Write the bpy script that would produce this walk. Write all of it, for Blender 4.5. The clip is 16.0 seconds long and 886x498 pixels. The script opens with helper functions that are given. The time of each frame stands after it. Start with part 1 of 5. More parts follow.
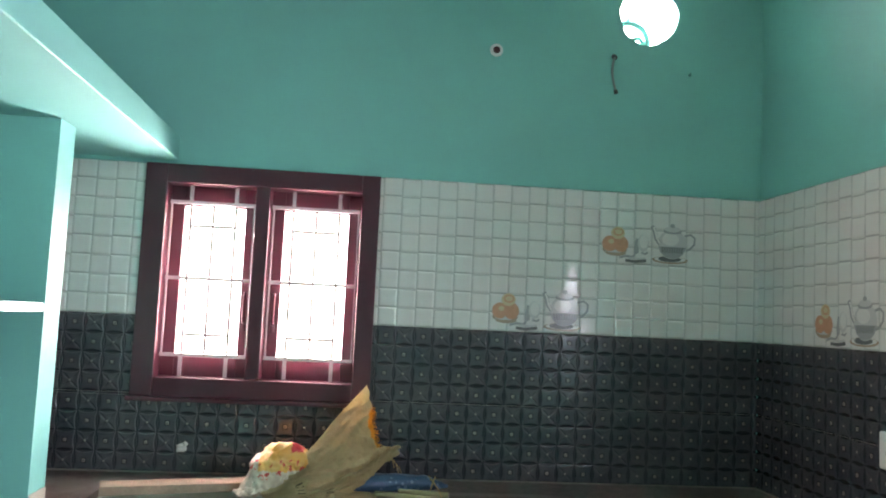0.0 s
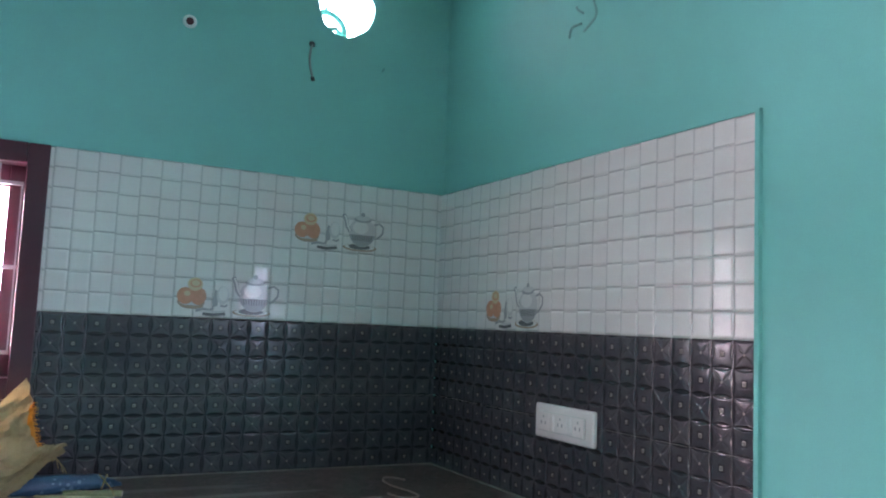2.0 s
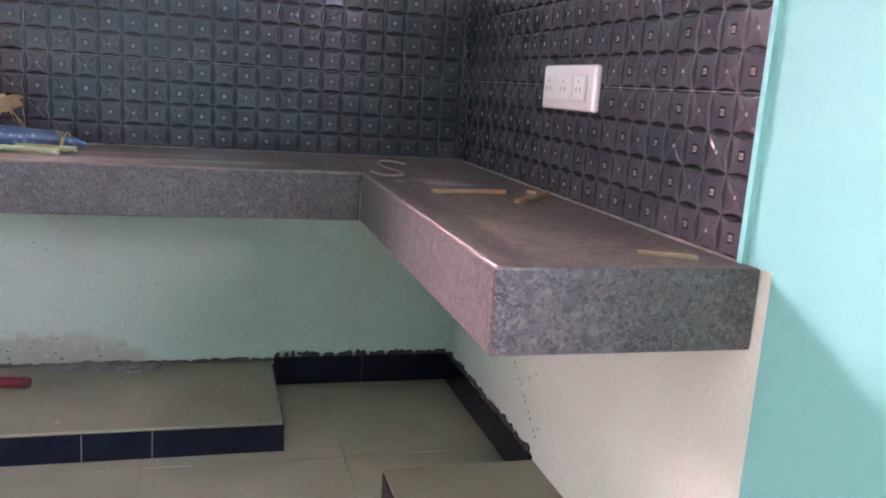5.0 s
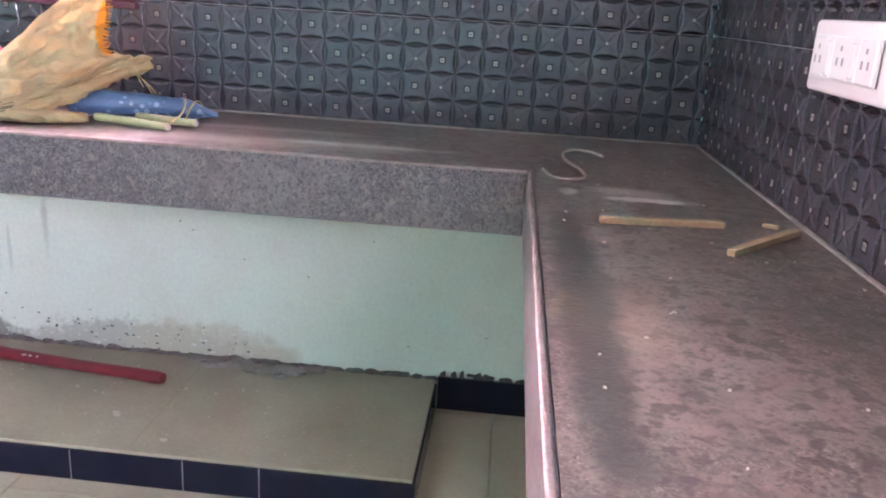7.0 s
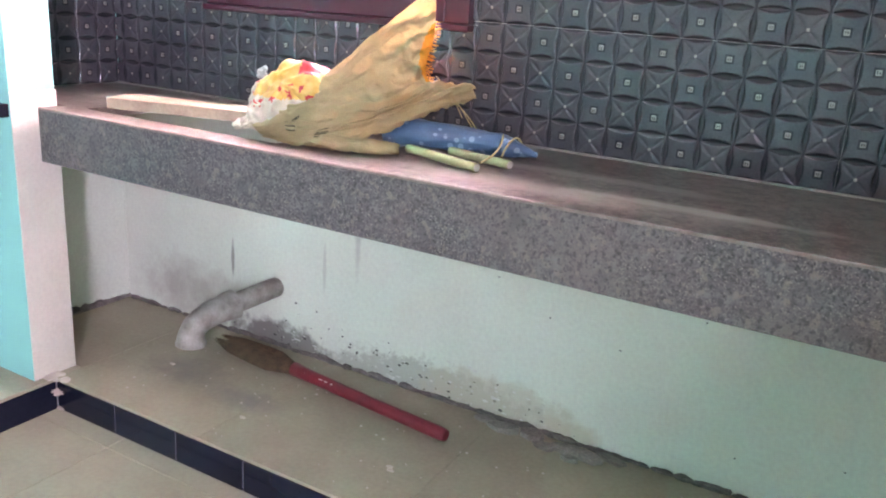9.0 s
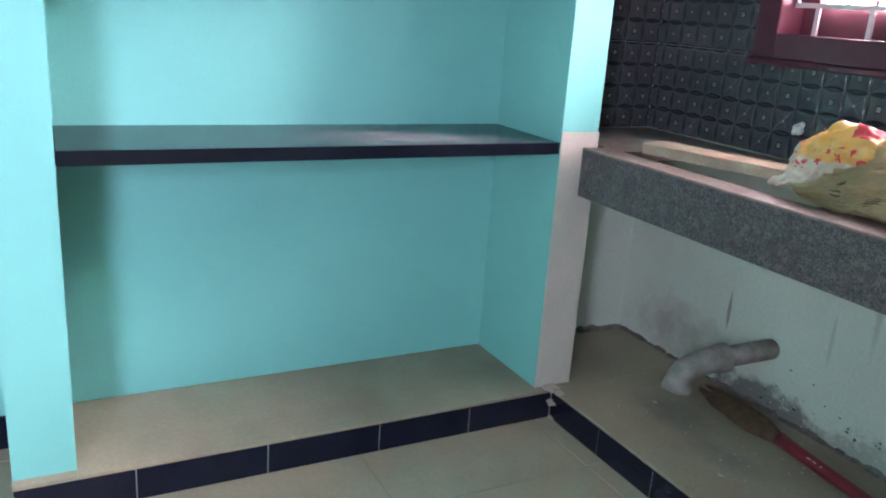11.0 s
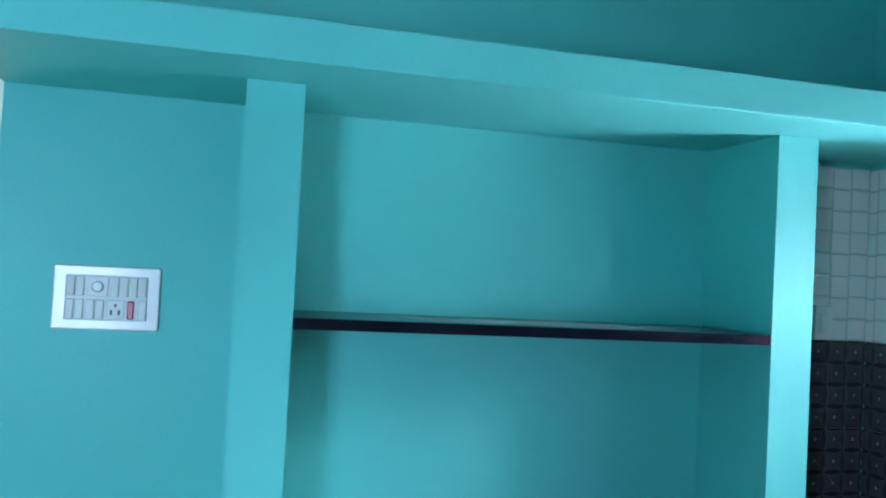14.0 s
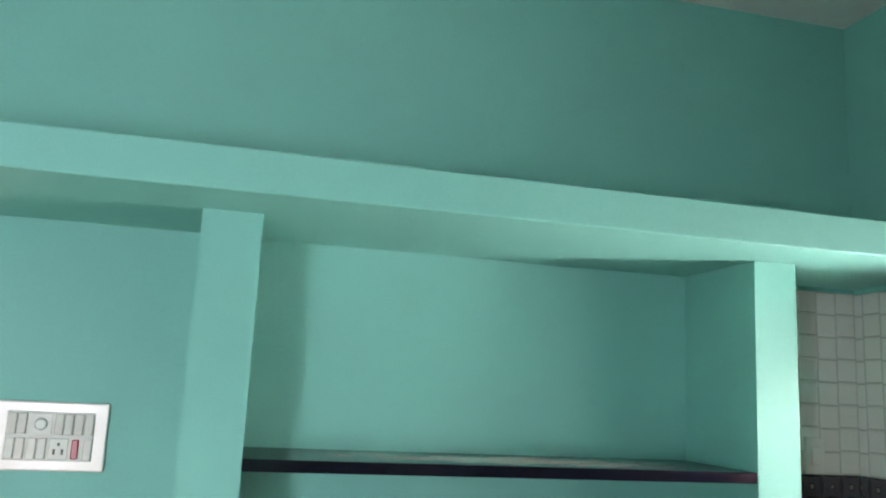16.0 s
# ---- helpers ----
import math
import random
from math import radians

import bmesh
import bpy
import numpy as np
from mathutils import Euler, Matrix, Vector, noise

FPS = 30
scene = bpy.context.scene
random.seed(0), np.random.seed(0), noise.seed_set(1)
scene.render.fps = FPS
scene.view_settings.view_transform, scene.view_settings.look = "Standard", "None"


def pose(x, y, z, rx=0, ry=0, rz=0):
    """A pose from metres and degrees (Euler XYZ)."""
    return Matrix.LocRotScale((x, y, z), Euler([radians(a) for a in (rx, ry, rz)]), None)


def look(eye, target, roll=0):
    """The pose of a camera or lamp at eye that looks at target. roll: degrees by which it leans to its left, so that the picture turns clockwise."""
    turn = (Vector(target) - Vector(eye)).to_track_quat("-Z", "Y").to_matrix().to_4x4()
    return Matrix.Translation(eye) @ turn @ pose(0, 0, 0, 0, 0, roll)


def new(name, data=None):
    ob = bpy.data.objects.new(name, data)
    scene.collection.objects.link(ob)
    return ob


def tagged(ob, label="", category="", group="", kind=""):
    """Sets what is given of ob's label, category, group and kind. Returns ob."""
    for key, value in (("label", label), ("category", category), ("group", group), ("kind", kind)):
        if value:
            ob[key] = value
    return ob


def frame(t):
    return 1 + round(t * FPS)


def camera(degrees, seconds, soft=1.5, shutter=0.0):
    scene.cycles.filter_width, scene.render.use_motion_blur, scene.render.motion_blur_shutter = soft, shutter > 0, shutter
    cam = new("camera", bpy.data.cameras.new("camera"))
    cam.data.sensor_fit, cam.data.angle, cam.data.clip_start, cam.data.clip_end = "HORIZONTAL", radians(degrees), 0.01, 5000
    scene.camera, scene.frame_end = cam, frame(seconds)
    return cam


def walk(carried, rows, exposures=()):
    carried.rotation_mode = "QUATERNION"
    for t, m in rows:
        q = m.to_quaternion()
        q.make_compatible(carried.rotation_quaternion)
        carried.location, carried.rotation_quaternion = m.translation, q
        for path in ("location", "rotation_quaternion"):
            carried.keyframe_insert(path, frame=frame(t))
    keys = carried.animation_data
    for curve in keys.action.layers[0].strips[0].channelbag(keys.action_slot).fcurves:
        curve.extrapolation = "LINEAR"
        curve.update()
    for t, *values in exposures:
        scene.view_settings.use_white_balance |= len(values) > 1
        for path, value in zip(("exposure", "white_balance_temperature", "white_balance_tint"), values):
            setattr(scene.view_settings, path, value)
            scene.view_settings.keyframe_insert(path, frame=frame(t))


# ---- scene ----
cam = camera(57.5, 16.0, soft=2.0)
PATH = [
    (0, (-0.251, -0.033, 1.524), (-0.056, 1.95, 1.696), 2.7),
    (0.5, (-0.318, -0.01, 1.531), (0.053, 1.946, 1.728), 2.6),
    (1, (-0.293, -0.006, 1.541), (0.267, 1.904, 1.735), 2.8),
    (1.5, (-0.286, 0.005, 1.519), (0.489, 1.837, 1.726), 2.5),
    (2, (-0.265, -0.01, 1.489), (0.659, 1.753, 1.681), 2.4),
    (2.5, (-0.198, -0.062, 1.375), (0.803, 1.664, 1.518), 2.4),
    (3, (-0.029, -0.151, 1.297), (0.959, 1.588, 1.342), 2.6),
    (3.5, (0.072, -0.194, 1.213), (1.024, 1.563, 1.136), 2.9),
    (4, (0.211, -0.098, 1.167), (1.061, 1.701, 0.966), 3.0),
    (4.2, (0.268, -0.039, 1.162), (1.069, 1.777, 0.913), 3.2),
    (6.3, (0.799, 0.699, 1.198), (0.886, 2.62, 0.646), 3.7),
    (6.5, (0.829, 0.768, 1.217), (0.858, 2.685, 0.647), 3.5),
    (7, (0.876, 0.901, 1.226), (0.738, 2.81, 0.647), 3.6),
    (7.5, (0.849, 1.043, 1.239), (0.539, 2.932, 0.658), 3.7),
    (8, (0.833, 1.156, 1.241), (0.326, 3.002, 0.664), 3.9),
    (8.5, (0.814, 1.245, 1.237), (0.116, 3.027, 0.657), 3.9),
    (9, (0.808, 1.29, 1.232), (-0.11, 2.968, 0.646), 4.0),
    (9.5, (0.782, 1.298, 1.246), (-0.362, 2.826, 0.652), 4.0),
    (10, (0.74, 1.259, 1.247), (-0.613, 2.606, 0.651), 4.0),
    (10.2, (0.73, 1.243, 1.243), (-0.706, 2.503, 0.65), 4.0),
    (12.5, (0.763, 1.067, 1.459), (-1.136, 1.499, 1.007), 3.1),
    (13, (0.781, 1.09, 1.558), (-1.152, 1.495, 1.244), 2.9),
    (13.5, (0.783, 1.098, 1.595), (-1.167, 1.527, 1.484), 3.0),
    (14, (0.808, 1.099, 1.643), (-1.133, 1.577, 1.705), 3.0),
    (14.5, (0.829, 1.116, 1.678), (-1.088, 1.651, 1.869), 2.9),
    (15, (0.829, 1.162, 1.682), (-1.066, 1.733, 1.972), 2.8),
    (15.5, (0.81, 1.195, 1.698), (-1.082, 1.754, 2.025), 2.9),
    (16, (0.756, 1.204, 1.693), (-1.159, 1.664, 2.039), 2.8),
]
EXPOSURES = [(0, 0.02, 8000, 49), (1.5, -0.13, 7000, 50), (2.5, -0.16, 6800, 63), (3.0, -0.03, 6850, 70), (3.5, 0.12, 7400, 74), (4.2, 0.45, 7700, 78), (6.3, 1.6, 7700, 86), (8.5, 1.68, 7900, 79), (10.2, 0.78, 8000, 64),
             (12.4, -0.5, 5200, 36), (13.0, -0.72, 5250, 33), (13.5, -0.75, 5400, 30), (14.0, -0.7, 5600, 24), (14.5, -0.65, 7100, 27), (15, -0.65, 7700, 33), (16, -0.52, 8600, 41)]
walk(cam, [(t, look(eye, target, roll)) for t, eye, target, roll in PATH], EXPOSURES)

# ---- light ----
world = bpy.data.worlds.new("sky")
scene.world = world
world.use_nodes = True
wn = world.node_tree.nodes
sky = wn.new("ShaderNodeTexSky")
sky.sky_type, sky.sun_disc = "NISHITA", False
sky.sun_elevation, sky.sun_rotation = radians(58), radians(270)
wn["Background"].inputs["Strength"].default_value = 0.1
world.node_tree.links.new(sky.outputs["Color"], wn["Background"].inputs["Color"])

sun = new("sun", bpy.data.lights.new("sun", "SUN"))
sun.data.energy, sun.data.angle, sun.data.color = 3.0, radians(0.5), (1.0, 0.95, 0.88)
sun.matrix_world = look((-20, 0, 32), (0, 0, 0))


def area_lamp(name, m, w, h, watts, color, shape="RECTANGLE"):
    """Stands in for the daylight that fills an opening."""
    ob = new(name, bpy.data.lights.new(name, "AREA"))
    ob.data.shape, ob.data.size, ob.data.size_y = shape, w, h
    ob.data.energy, ob.data.color = watts, color
    ob.matrix_world = m
    return ob


area_lamp("daylight_sky", look((-0.95, 5.05, 2.42), (-0.80, 3.3, 1.70)), 2.6, 0.58, 1480, (0.97, 0.98, 1.0))
area_lamp("daylight_ground", look((-0.95, 5.05, 0.70), (-0.80, 3.3, 1.55)), 2.6, 0.75, 1000, (0.97, 0.98, 1.0))
area_lamp("daylight_window_2", look((1.60, 0.12, 1.39), (0, 0.30, 0.80)), 0.62, 0.80, 90, (0.62, 0.83, 1.0))
area_lamp("daylight_vent", look((0.904, 3.56, 2.855), (0.904, 0, 2.75)), 0.26, 0.26, 1.6, (0.95, 1.0, 0.98), "ELLIPSE")
# added lamp, out of view: brightens the hall and the east wall
area_lamp("hall_fill_lamp", look((-5.6, -2.62, 1.25), (-4.6, 0, 1.0)), 1.4, 2.2, 170, (1.0, 0.97, 0.93))


# ---- materials ----
def material(name, base, rough=0.6, dark=None, scale=8.0, amount=0.25, fine=0.0, fine_scale=120.0, bump=0.0, metal=0.0, coat=0.0, spec=0.5):
    """A surface of two noise scales: broad patches towards `dark` and a fine grain, with an optional relief."""
    m = bpy.data.materials.new(name)
    m.use_nodes = True
    nt = m.node_tree
    n, l = nt.nodes, nt.links
    b = n["Principled BSDF"]
    dark = dark or tuple(c * 0.72 for c in base)
    co = n.new("ShaderNodeTexCoord")
    big = n.new("ShaderNodeTexNoise")
    big.inputs["Scale"].default_value, big.inputs["Detail"].default_value = scale, 6
    l.new(co.outputs["Object"], big.inputs["Vector"])
    ramp = n.new("ShaderNodeMapRange")
    ramp.inputs["From Min"].default_value, ramp.inputs["From Max"].default_value = 0.35, 0.7
    ramp.inputs["To Min"].default_value, ramp.inputs["To Max"].default_value = 0.0, amount
    l.new(big.outputs["Fac"], ramp.inputs["Value"])
    mix = n.new("ShaderNodeMix")
    mix.data_type = "RGBA"
    mix.inputs["A"].default_value, mix.inputs["B"].default_value = (*base, 1), (*dark, 1)
    l.new(ramp.outputs["Result"], mix.inputs["Factor"])
    out = mix.outputs["Result"]
    grain = n.new("ShaderNodeTexNoise")
    grain.inputs["Scale"].default_value, grain.inputs["Detail"].default_value = fine_scale, 3
    l.new(co.outputs["Object"], grain.inputs["Vector"])
    if fine:
        g = n.new("ShaderNodeMapRange")
        g.inputs["From Min"].default_value, g.inputs["From Max"].default_value = 0.3, 0.7
        g.inputs["To Min"].default_value, g.inputs["To Max"].default_value = 1 - fine, 1 + fine
        l.new(grain.outputs["Fac"], g.inputs["Value"])
        mul = n.new("ShaderNodeMix")
        mul.data_type, mul.blend_type = "RGBA", "MULTIPLY"
        mul.inputs["Factor"].default_value = 1.0
        l.new(out, mul.inputs["A"])
        l.new(g.outputs["Result"], mul.inputs["B"])
        out = mul.outputs["Result"]
    l.new(out, b.inputs["Base Color"])
    rr = n.new("ShaderNodeMapRange")
    rr.inputs["To Min"].default_value, rr.inputs["To Max"].default_value = max(0.02, rough - 0.08), min(1, rough + 0.10)
    l.new(big.outputs["Fac"], rr.inputs["Value"])
    l.new(rr.outputs["Result"], b.inputs["Roughness"])
    b.inputs["Metallic"].default_value = metal
    b.inputs["Specular IOR Level"].default_value = spec
    b.inputs["Coat Weight"].default_value = coat
    if bump:
        bp = n.new("ShaderNodeBump")
        bp.inputs["Strength"].default_value, bp.inputs["Distance"].default_value = bump, 0.004
        l.new(grain.outputs["Fac"], bp.inputs["Height"])
        l.new(bp.outputs["Normal"], b.inputs["Normal"])
    return m


def granite(name, base, speck, pale, rough, dust, spec=0.5, blotch=0.72, flecks=()):
    """Speckled stone: two sizes of grains over a ground, with dusty patches."""
    m = bpy.data.materials.new(name)
    m.use_nodes = True
    n, l = m.node_tree.nodes, m.node_tree.links
    b = n["Principled BSDF"]
    co = n.new("ShaderNodeTexCoord")

    def layer(prev, scale, lo, hi, colour, kind="VORONOI", top=1.0):
        t = n.new("ShaderNodeTexVoronoi" if kind == "VORONOI" else "ShaderNodeTexNoise")
        t.inputs["Scale"].default_value = scale
        l.new(co.outputs["Object"], t.inputs["Vector"])
        r = n.new("ShaderNodeMapRange")
        r.inputs["From Min"].default_value, r.inputs["From Max"].default_value = lo, hi
        r.inputs["To Max"].default_value = top
        if kind == "VORONOI":
            sep = n.new("ShaderNodeSeparateColor")
            l.new(t.outputs["Color"], sep.inputs["Color"])
            l.new(sep.outputs["Red"], r.inputs["Value"])
        else:
            t.inputs["Detail"].default_value = 8
            l.new(t.outputs["Fac"], r.inputs["Value"])
        x = n.new("ShaderNodeMix")
        x.data_type = "RGBA"
        l.new(r.outputs["Result"], x.inputs["Factor"])
        if isinstance(prev, tuple):
            x.inputs["A"].default_value = (*prev, 1)
        else:
            l.new(prev, x.inputs["A"])
        x.inputs["B"].default_value = (*colour, 1)
        return x.outputs["Result"]

    c = layer(base, 300, 0.55, 0.75, speck)
    c = layer(c, 460, 0.86, 0.93, pale)
    c = layer(c, 210, 0.78, 0.86, tuple(0.5 * (a + d) for a, d in zip(base, speck)))
    c = layer(c, 3.2, 0.46, 0.66, dust, "NOISE")
    c = layer(c, 17, 0.54, 0.70, tuple(blotch * x for x in base), "NOISE")
    c = layer(c, 125, 0.53, 0.68, tuple(blotch * x for x in base), "NOISE")
    c = layer(c, 40, 0.56, 0.74, tuple(min(1, x * (2 - blotch)) for x in base), "NOISE")
    for scale, lo, hi, colour, top in flecks:
        c = layer(c, scale, lo, hi, colour, "NOISE", top)
    l.new(c, b.inputs["Base Color"])
    b.inputs["Roughness"].default_value, b.inputs["Specular IOR Level"].default_value = rough, spec
    nz = n.new("ShaderNodeTexNoise")
    nz.inputs["Scale"].default_value, nz.inputs["Detail"].default_value = 140, 4
    l.new(co.outputs["Object"], nz.inputs["Vector"])
    bp = n.new("ShaderNodeBump")
    bp.inputs["Strength"].default_value, bp.inputs["Distance"].default_value = 0.35, 0.003
    l.new(nz.outputs["Fac"], bp.inputs["Height"])
    l.new(bp.outputs["Normal"], b.inputs["Normal"])
    return m


TEAL = material("turquoise_paint", (0.108, 0.56, 0.515), 0.55, (0.088, 0.50, 0.46), 1.6, 0.5, 0.03, 260, 0.06)
MINT = material("pale_mint_distemper", (0.61, 0.705, 0.605), 0.8, (0.51, 0.585, 0.495), 3.0, 0.55, 0.05, 90, 0.15)
PIER_WHITE = material("grubby_white_primer", (0.56, 0.54, 0.47), 0.8, (0.44, 0.42, 0.35), 5, 0.5, 0.05, 120, 0.1)
CEILING_WHITE = material("ceiling_white", (0.80, 0.79, 0.76), 0.85, None, 2, 0.15, 0.03, 140, 0.08)
HALL_PAINT = material("pale_hall_paint", (0.45, 0.72, 0.68), 0.6, None, 2, 0.2, 0.03, 140, 0.05)
DARK_TILE = material("charcoal_glazed_tile", (0.044, 0.048, 0.058), 0.14, (0.085, 0.083, 0.088), 9, 0.8, 0.12, 200, 0.05)
WHITE_TILE = material("white_glazed_tile", (0.74, 0.74, 0.71), 0.12, (0.66, 0.66, 0.63), 5, 0.4, 0.02, 150, 0.02)
BRONZE = material("bronze_glaze", (0.25, 0.225, 0.20), 0.3, (0.14, 0.125, 0.11), 60, 0.6)
# two greys that paint the shade in the grooves of the white tiles
GROOVE_SHADE = material("grey_groove_shade", (0.50, 0.51, 0.49), 0.2, (0.44, 0.45, 0.43), 6, 0.6)
TILE_SIDE = material("pale_grey_groove_shade", (0.58, 0.59, 0.565), 0.09, None, 6, 0.4)
TILE_LENS = material("black_hollow", (0.020, 0.021, 0.025), 0.09, (0.03, 0.03, 0.034), 9, 0.6)
TILE_RIM = material("charcoal_glazed_rim", (0.030, 0.031, 0.037), 0.06, (0.04, 0.04, 0.045), 9, 0.6)
GROUT = material("grey_grout", (0.42, 0.42, 0.40), 0.9, None, 20, 0.4, 0.15, 200, 0.2)
GRANITE = granite("grey_granite_apron", (0.105, 0.100, 0.100), (0.036, 0.034, 0.036), (0.21, 0.19, 0.18), 0.5, (0.125, 0.112, 0.107), flecks=((75, 0.56, 0.62, (0.042, 0.040, 0.042), 0.6), (48, 0.58, 0.65, (0.19, 0.155, 0.135), 0.55), (130, 0.57, 0.62, (0.030, 0.029, 0.031), 0.7)))
GRANITE_TOP = granite("dusty_granite_top", (0.135, 0.108, 0.090), (0.058, 0.046, 0.040), (0.26, 0.215, 0.19), 0.40, (0.175, 0.142, 0.12), 0.5, 0.5, flecks=((9, 0.50, 0.66, (0.070, 0.058, 0.050), 0.55), (13, 0.56, 0.72, (0.22, 0.18, 0.15), 0.5), (42, 0.55, 0.61, (0.048, 0.038, 0.032), 0.8), (38, 0.58, 0.68, (0.215, 0.17, 0.14), 0.5), (120, 0.57, 0.63, (0.045, 0.037, 0.033), 0.6)))
BLACK_STONE = granite("black_granite_shelf", (0.014, 0.015, 0.019), (0.008, 0.008, 0.010), (0.05, 0.05, 0.05), 0.24, (0.034, 0.036, 0.041), 0.35)
BLACK_SKIRT = material("black_skirting_tile", (0.005, 0.008, 0.019), 0.16, (0.013, 0.016, 0.028), 7, 0.6, 0.1, 150, spec=0.28)
FLOOR = material("beige_floor_tile", (0.37, 0.348, 0.25), 0.38, (0.28, 0.26, 0.185), 4, 0.7, 0.06, 70, 0.05)
PLINTH = material("dusty_beige_tile", (0.335, 0.305, 0.215), 0.55, (0.235, 0.207, 0.148), 3.2, 0.85, 0.07, 80, 0.1)
HALL_FLOOR = material("pale_marble_floor", (0.60, 0.55, 0.46), 0.3, (0.52, 0.46, 0.38), 2.2, 0.7, 0.03, 40)
MAROON = material("maroon_enamel", (0.095, 0.016, 0.030), 0.35, (0.06, 0.010, 0.02), 6, 0.6, 0.05, 90, 0.05)
GRILL_WHITE = material("white_enamel_bar", (0.62, 0.58, 0.58), 0.4, (0.45, 0.38, 0.38), 30, 0.4)
WHITE_PLASTIC = material("white_plastic", (0.78, 0.77, 0.74), 0.22, (0.70, 0.69, 0.65), 20, 0.3)
GREY_PLASTIC = material("pale_grey_plastic", (0.58, 0.63, 0.59), 0.35, None, 20, 0.2)
SLOT = material("dark_slot", (0.02, 0.02, 0.02), 0.6)
RED_PLASTIC = material("red_plastic", (0.45, 0.02, 0.04), 0.3)
MORTAR = material("rough_mortar", (0.20, 0.185, 0.165), 0.95, (0.09, 0.085, 0.08), 30, 0.8, 0.25, 180, 0.8)
CHIP = material("broken_mortar_face", (0.27, 0.26, 0.225), 0.95, (0.16, 0.155, 0.14), 22, 0.8, 0.2, 160, 0.6)
DARK_MORTAR = material("damp_black_mortar", (0.050, 0.050, 0.048), 0.9, (0.10, 0.10, 0.09), 40, 0.7, 0.25, 180, 0.8)
PIPE = material("dusty_grey_pvc", (0.32, 0.32, 0.285), 0.6, (0.17, 0.16, 0.135), 26, 0.95, 0.1, 150, 0.2)
WIRE = material("bare_steel_wire", (0.55, 0.50, 0.44), 0.35, (0.28, 0.2, 0.15), 60, 0.6, metal=0.8)
CABLE = material("grey_cable", (0.06, 0.06, 0.065), 0.5)
RAW_WOOD = material("raw_pale_wood", (0.40, 0.275, 0.16), 0.75, (0.29, 0.18, 0.10), 25, 0.7, 0.12, 120, 0.3)
PLANK = material("dusty_plank", (0.48, 0.36, 0.255), 0.8, (0.34, 0.25, 0.18), 12, 0.7, 0.1, 100, 0.3)
SACK = material("yellow_woven_sack", (0.53, 0.44, 0.25), 0.7, (0.43, 0.34, 0.19), 9, 0.8, 0.12, 420, 0.5, spec=0.2)
SACK_ORANGE = material("orange_woven_edge", (0.80, 0.33, 0.03), 0.6, (0.62, 0.25, 0.03), 10, 0.5, 0.1, 300, 0.4)
SACK_PRINT = material("faded_sack_ink", (0.13, 0.11, 0.06), 0.7)
NOSING = material("worn_nosing_with_sheen", (0.23, 0.18, 0.16), 0.5, (0.12, 0.095, 0.085), 30, 0.8, 0.15, 200, 0.3)
POLISHED = material("polished_black_edge", (0.004, 0.006, 0.012), 0.12, (0.009, 0.011, 0.017), 6, 0.5, spec=0.4)
PAINTED_WIRE = material("painted_over_wire", (0.115, 0.42, 0.39), 0.6)
CARRIER = material("white_printed_carrier_bag", (0.62, 0.54, 0.42), 0.5, (0.5, 0.42, 0.31), 12, 0.5, 0.05, 200, 0.2)
CARRIER_ORANGE = material("orange_carrier_print", (0.78, 0.38, 0.07), 0.4, (0.70, 0.46, 0.18), 30, 0.8)
CARRIER_RED = material("red_carrier_print", (0.70, 0.05, 0.05), 0.4)
BLUE_BAG = material("blue_plastic_wrap", (0.035, 0.125, 0.21), 0.3, (0.022, 0.075, 0.14), 18, 0.6, 0.1, 200, 0.3)
GREEN = material("pale_green_stalk", (0.36, 0.39, 0.21), 0.6, (0.27, 0.31, 0.14), 20, 0.5, 0.1, 150, 0.2)
TWINE = material("jute_twine", (0.52, 0.38, 0.17), 0.9, None, 60, 0.4)
BRISTLE = material("brown_broom_bristle", (0.14, 0.085, 0.045), 0.85, (0.05, 0.032, 0.02), 30, 0.9, 0.4, 260, 0.6)
BROOM_RED = material("red_broom_sleeve", (0.25, 0.018, 0.028), 0.45, (0.14, 0.012, 0.018), 12, 0.7, 0.08, 120, 0.2)
PAINT_DRIP = material("white_paint_drip", (0.62, 0.58, 0.55), 0.7)
CARVED = material("varnished_teak", (0.50, 0.17, 0.035), 0.32, (0.36, 0.10, 0.02), 9, 0.8, 0.08, 60, 0.1)
COPPER = material("copper_end", (0.50, 0.24, 0.16), 0.4, metal=0.6)
GROUND = material("dry_earth", (0.26, 0.21, 0.15), 0.95, (0.16, 0.13, 0.09), 0.6, 0.9, 0.2, 6, 0.5)
CHALK = material("pale_dust", (0.52, 0.47, 0.40), 0.95, (0.4, 0.36, 0.30), 20, 0.5)
GREY_PRINT = material("grey_print", (0.34, 0.36, 0.36), 0.2)
PALE_PRINT = material("pale_grey_print", (0.58, 0.59, 0.58), 0.18)
DARK_PRINT = material("charcoal_print", (0.12, 0.13, 0.13), 0.2)
ORANGE_PRINT = material("orange_print", (0.68, 0.31, 0.20), 0.2, (0.55, 0.24, 0.14), 60, 0.6)
LEMON_PRINT = material("lemon_print", (0.68, 0.52, 0.32), 0.2)
BOWL_PRINT = material("terracotta_print", (0.42, 0.30, 0.22), 0.2)



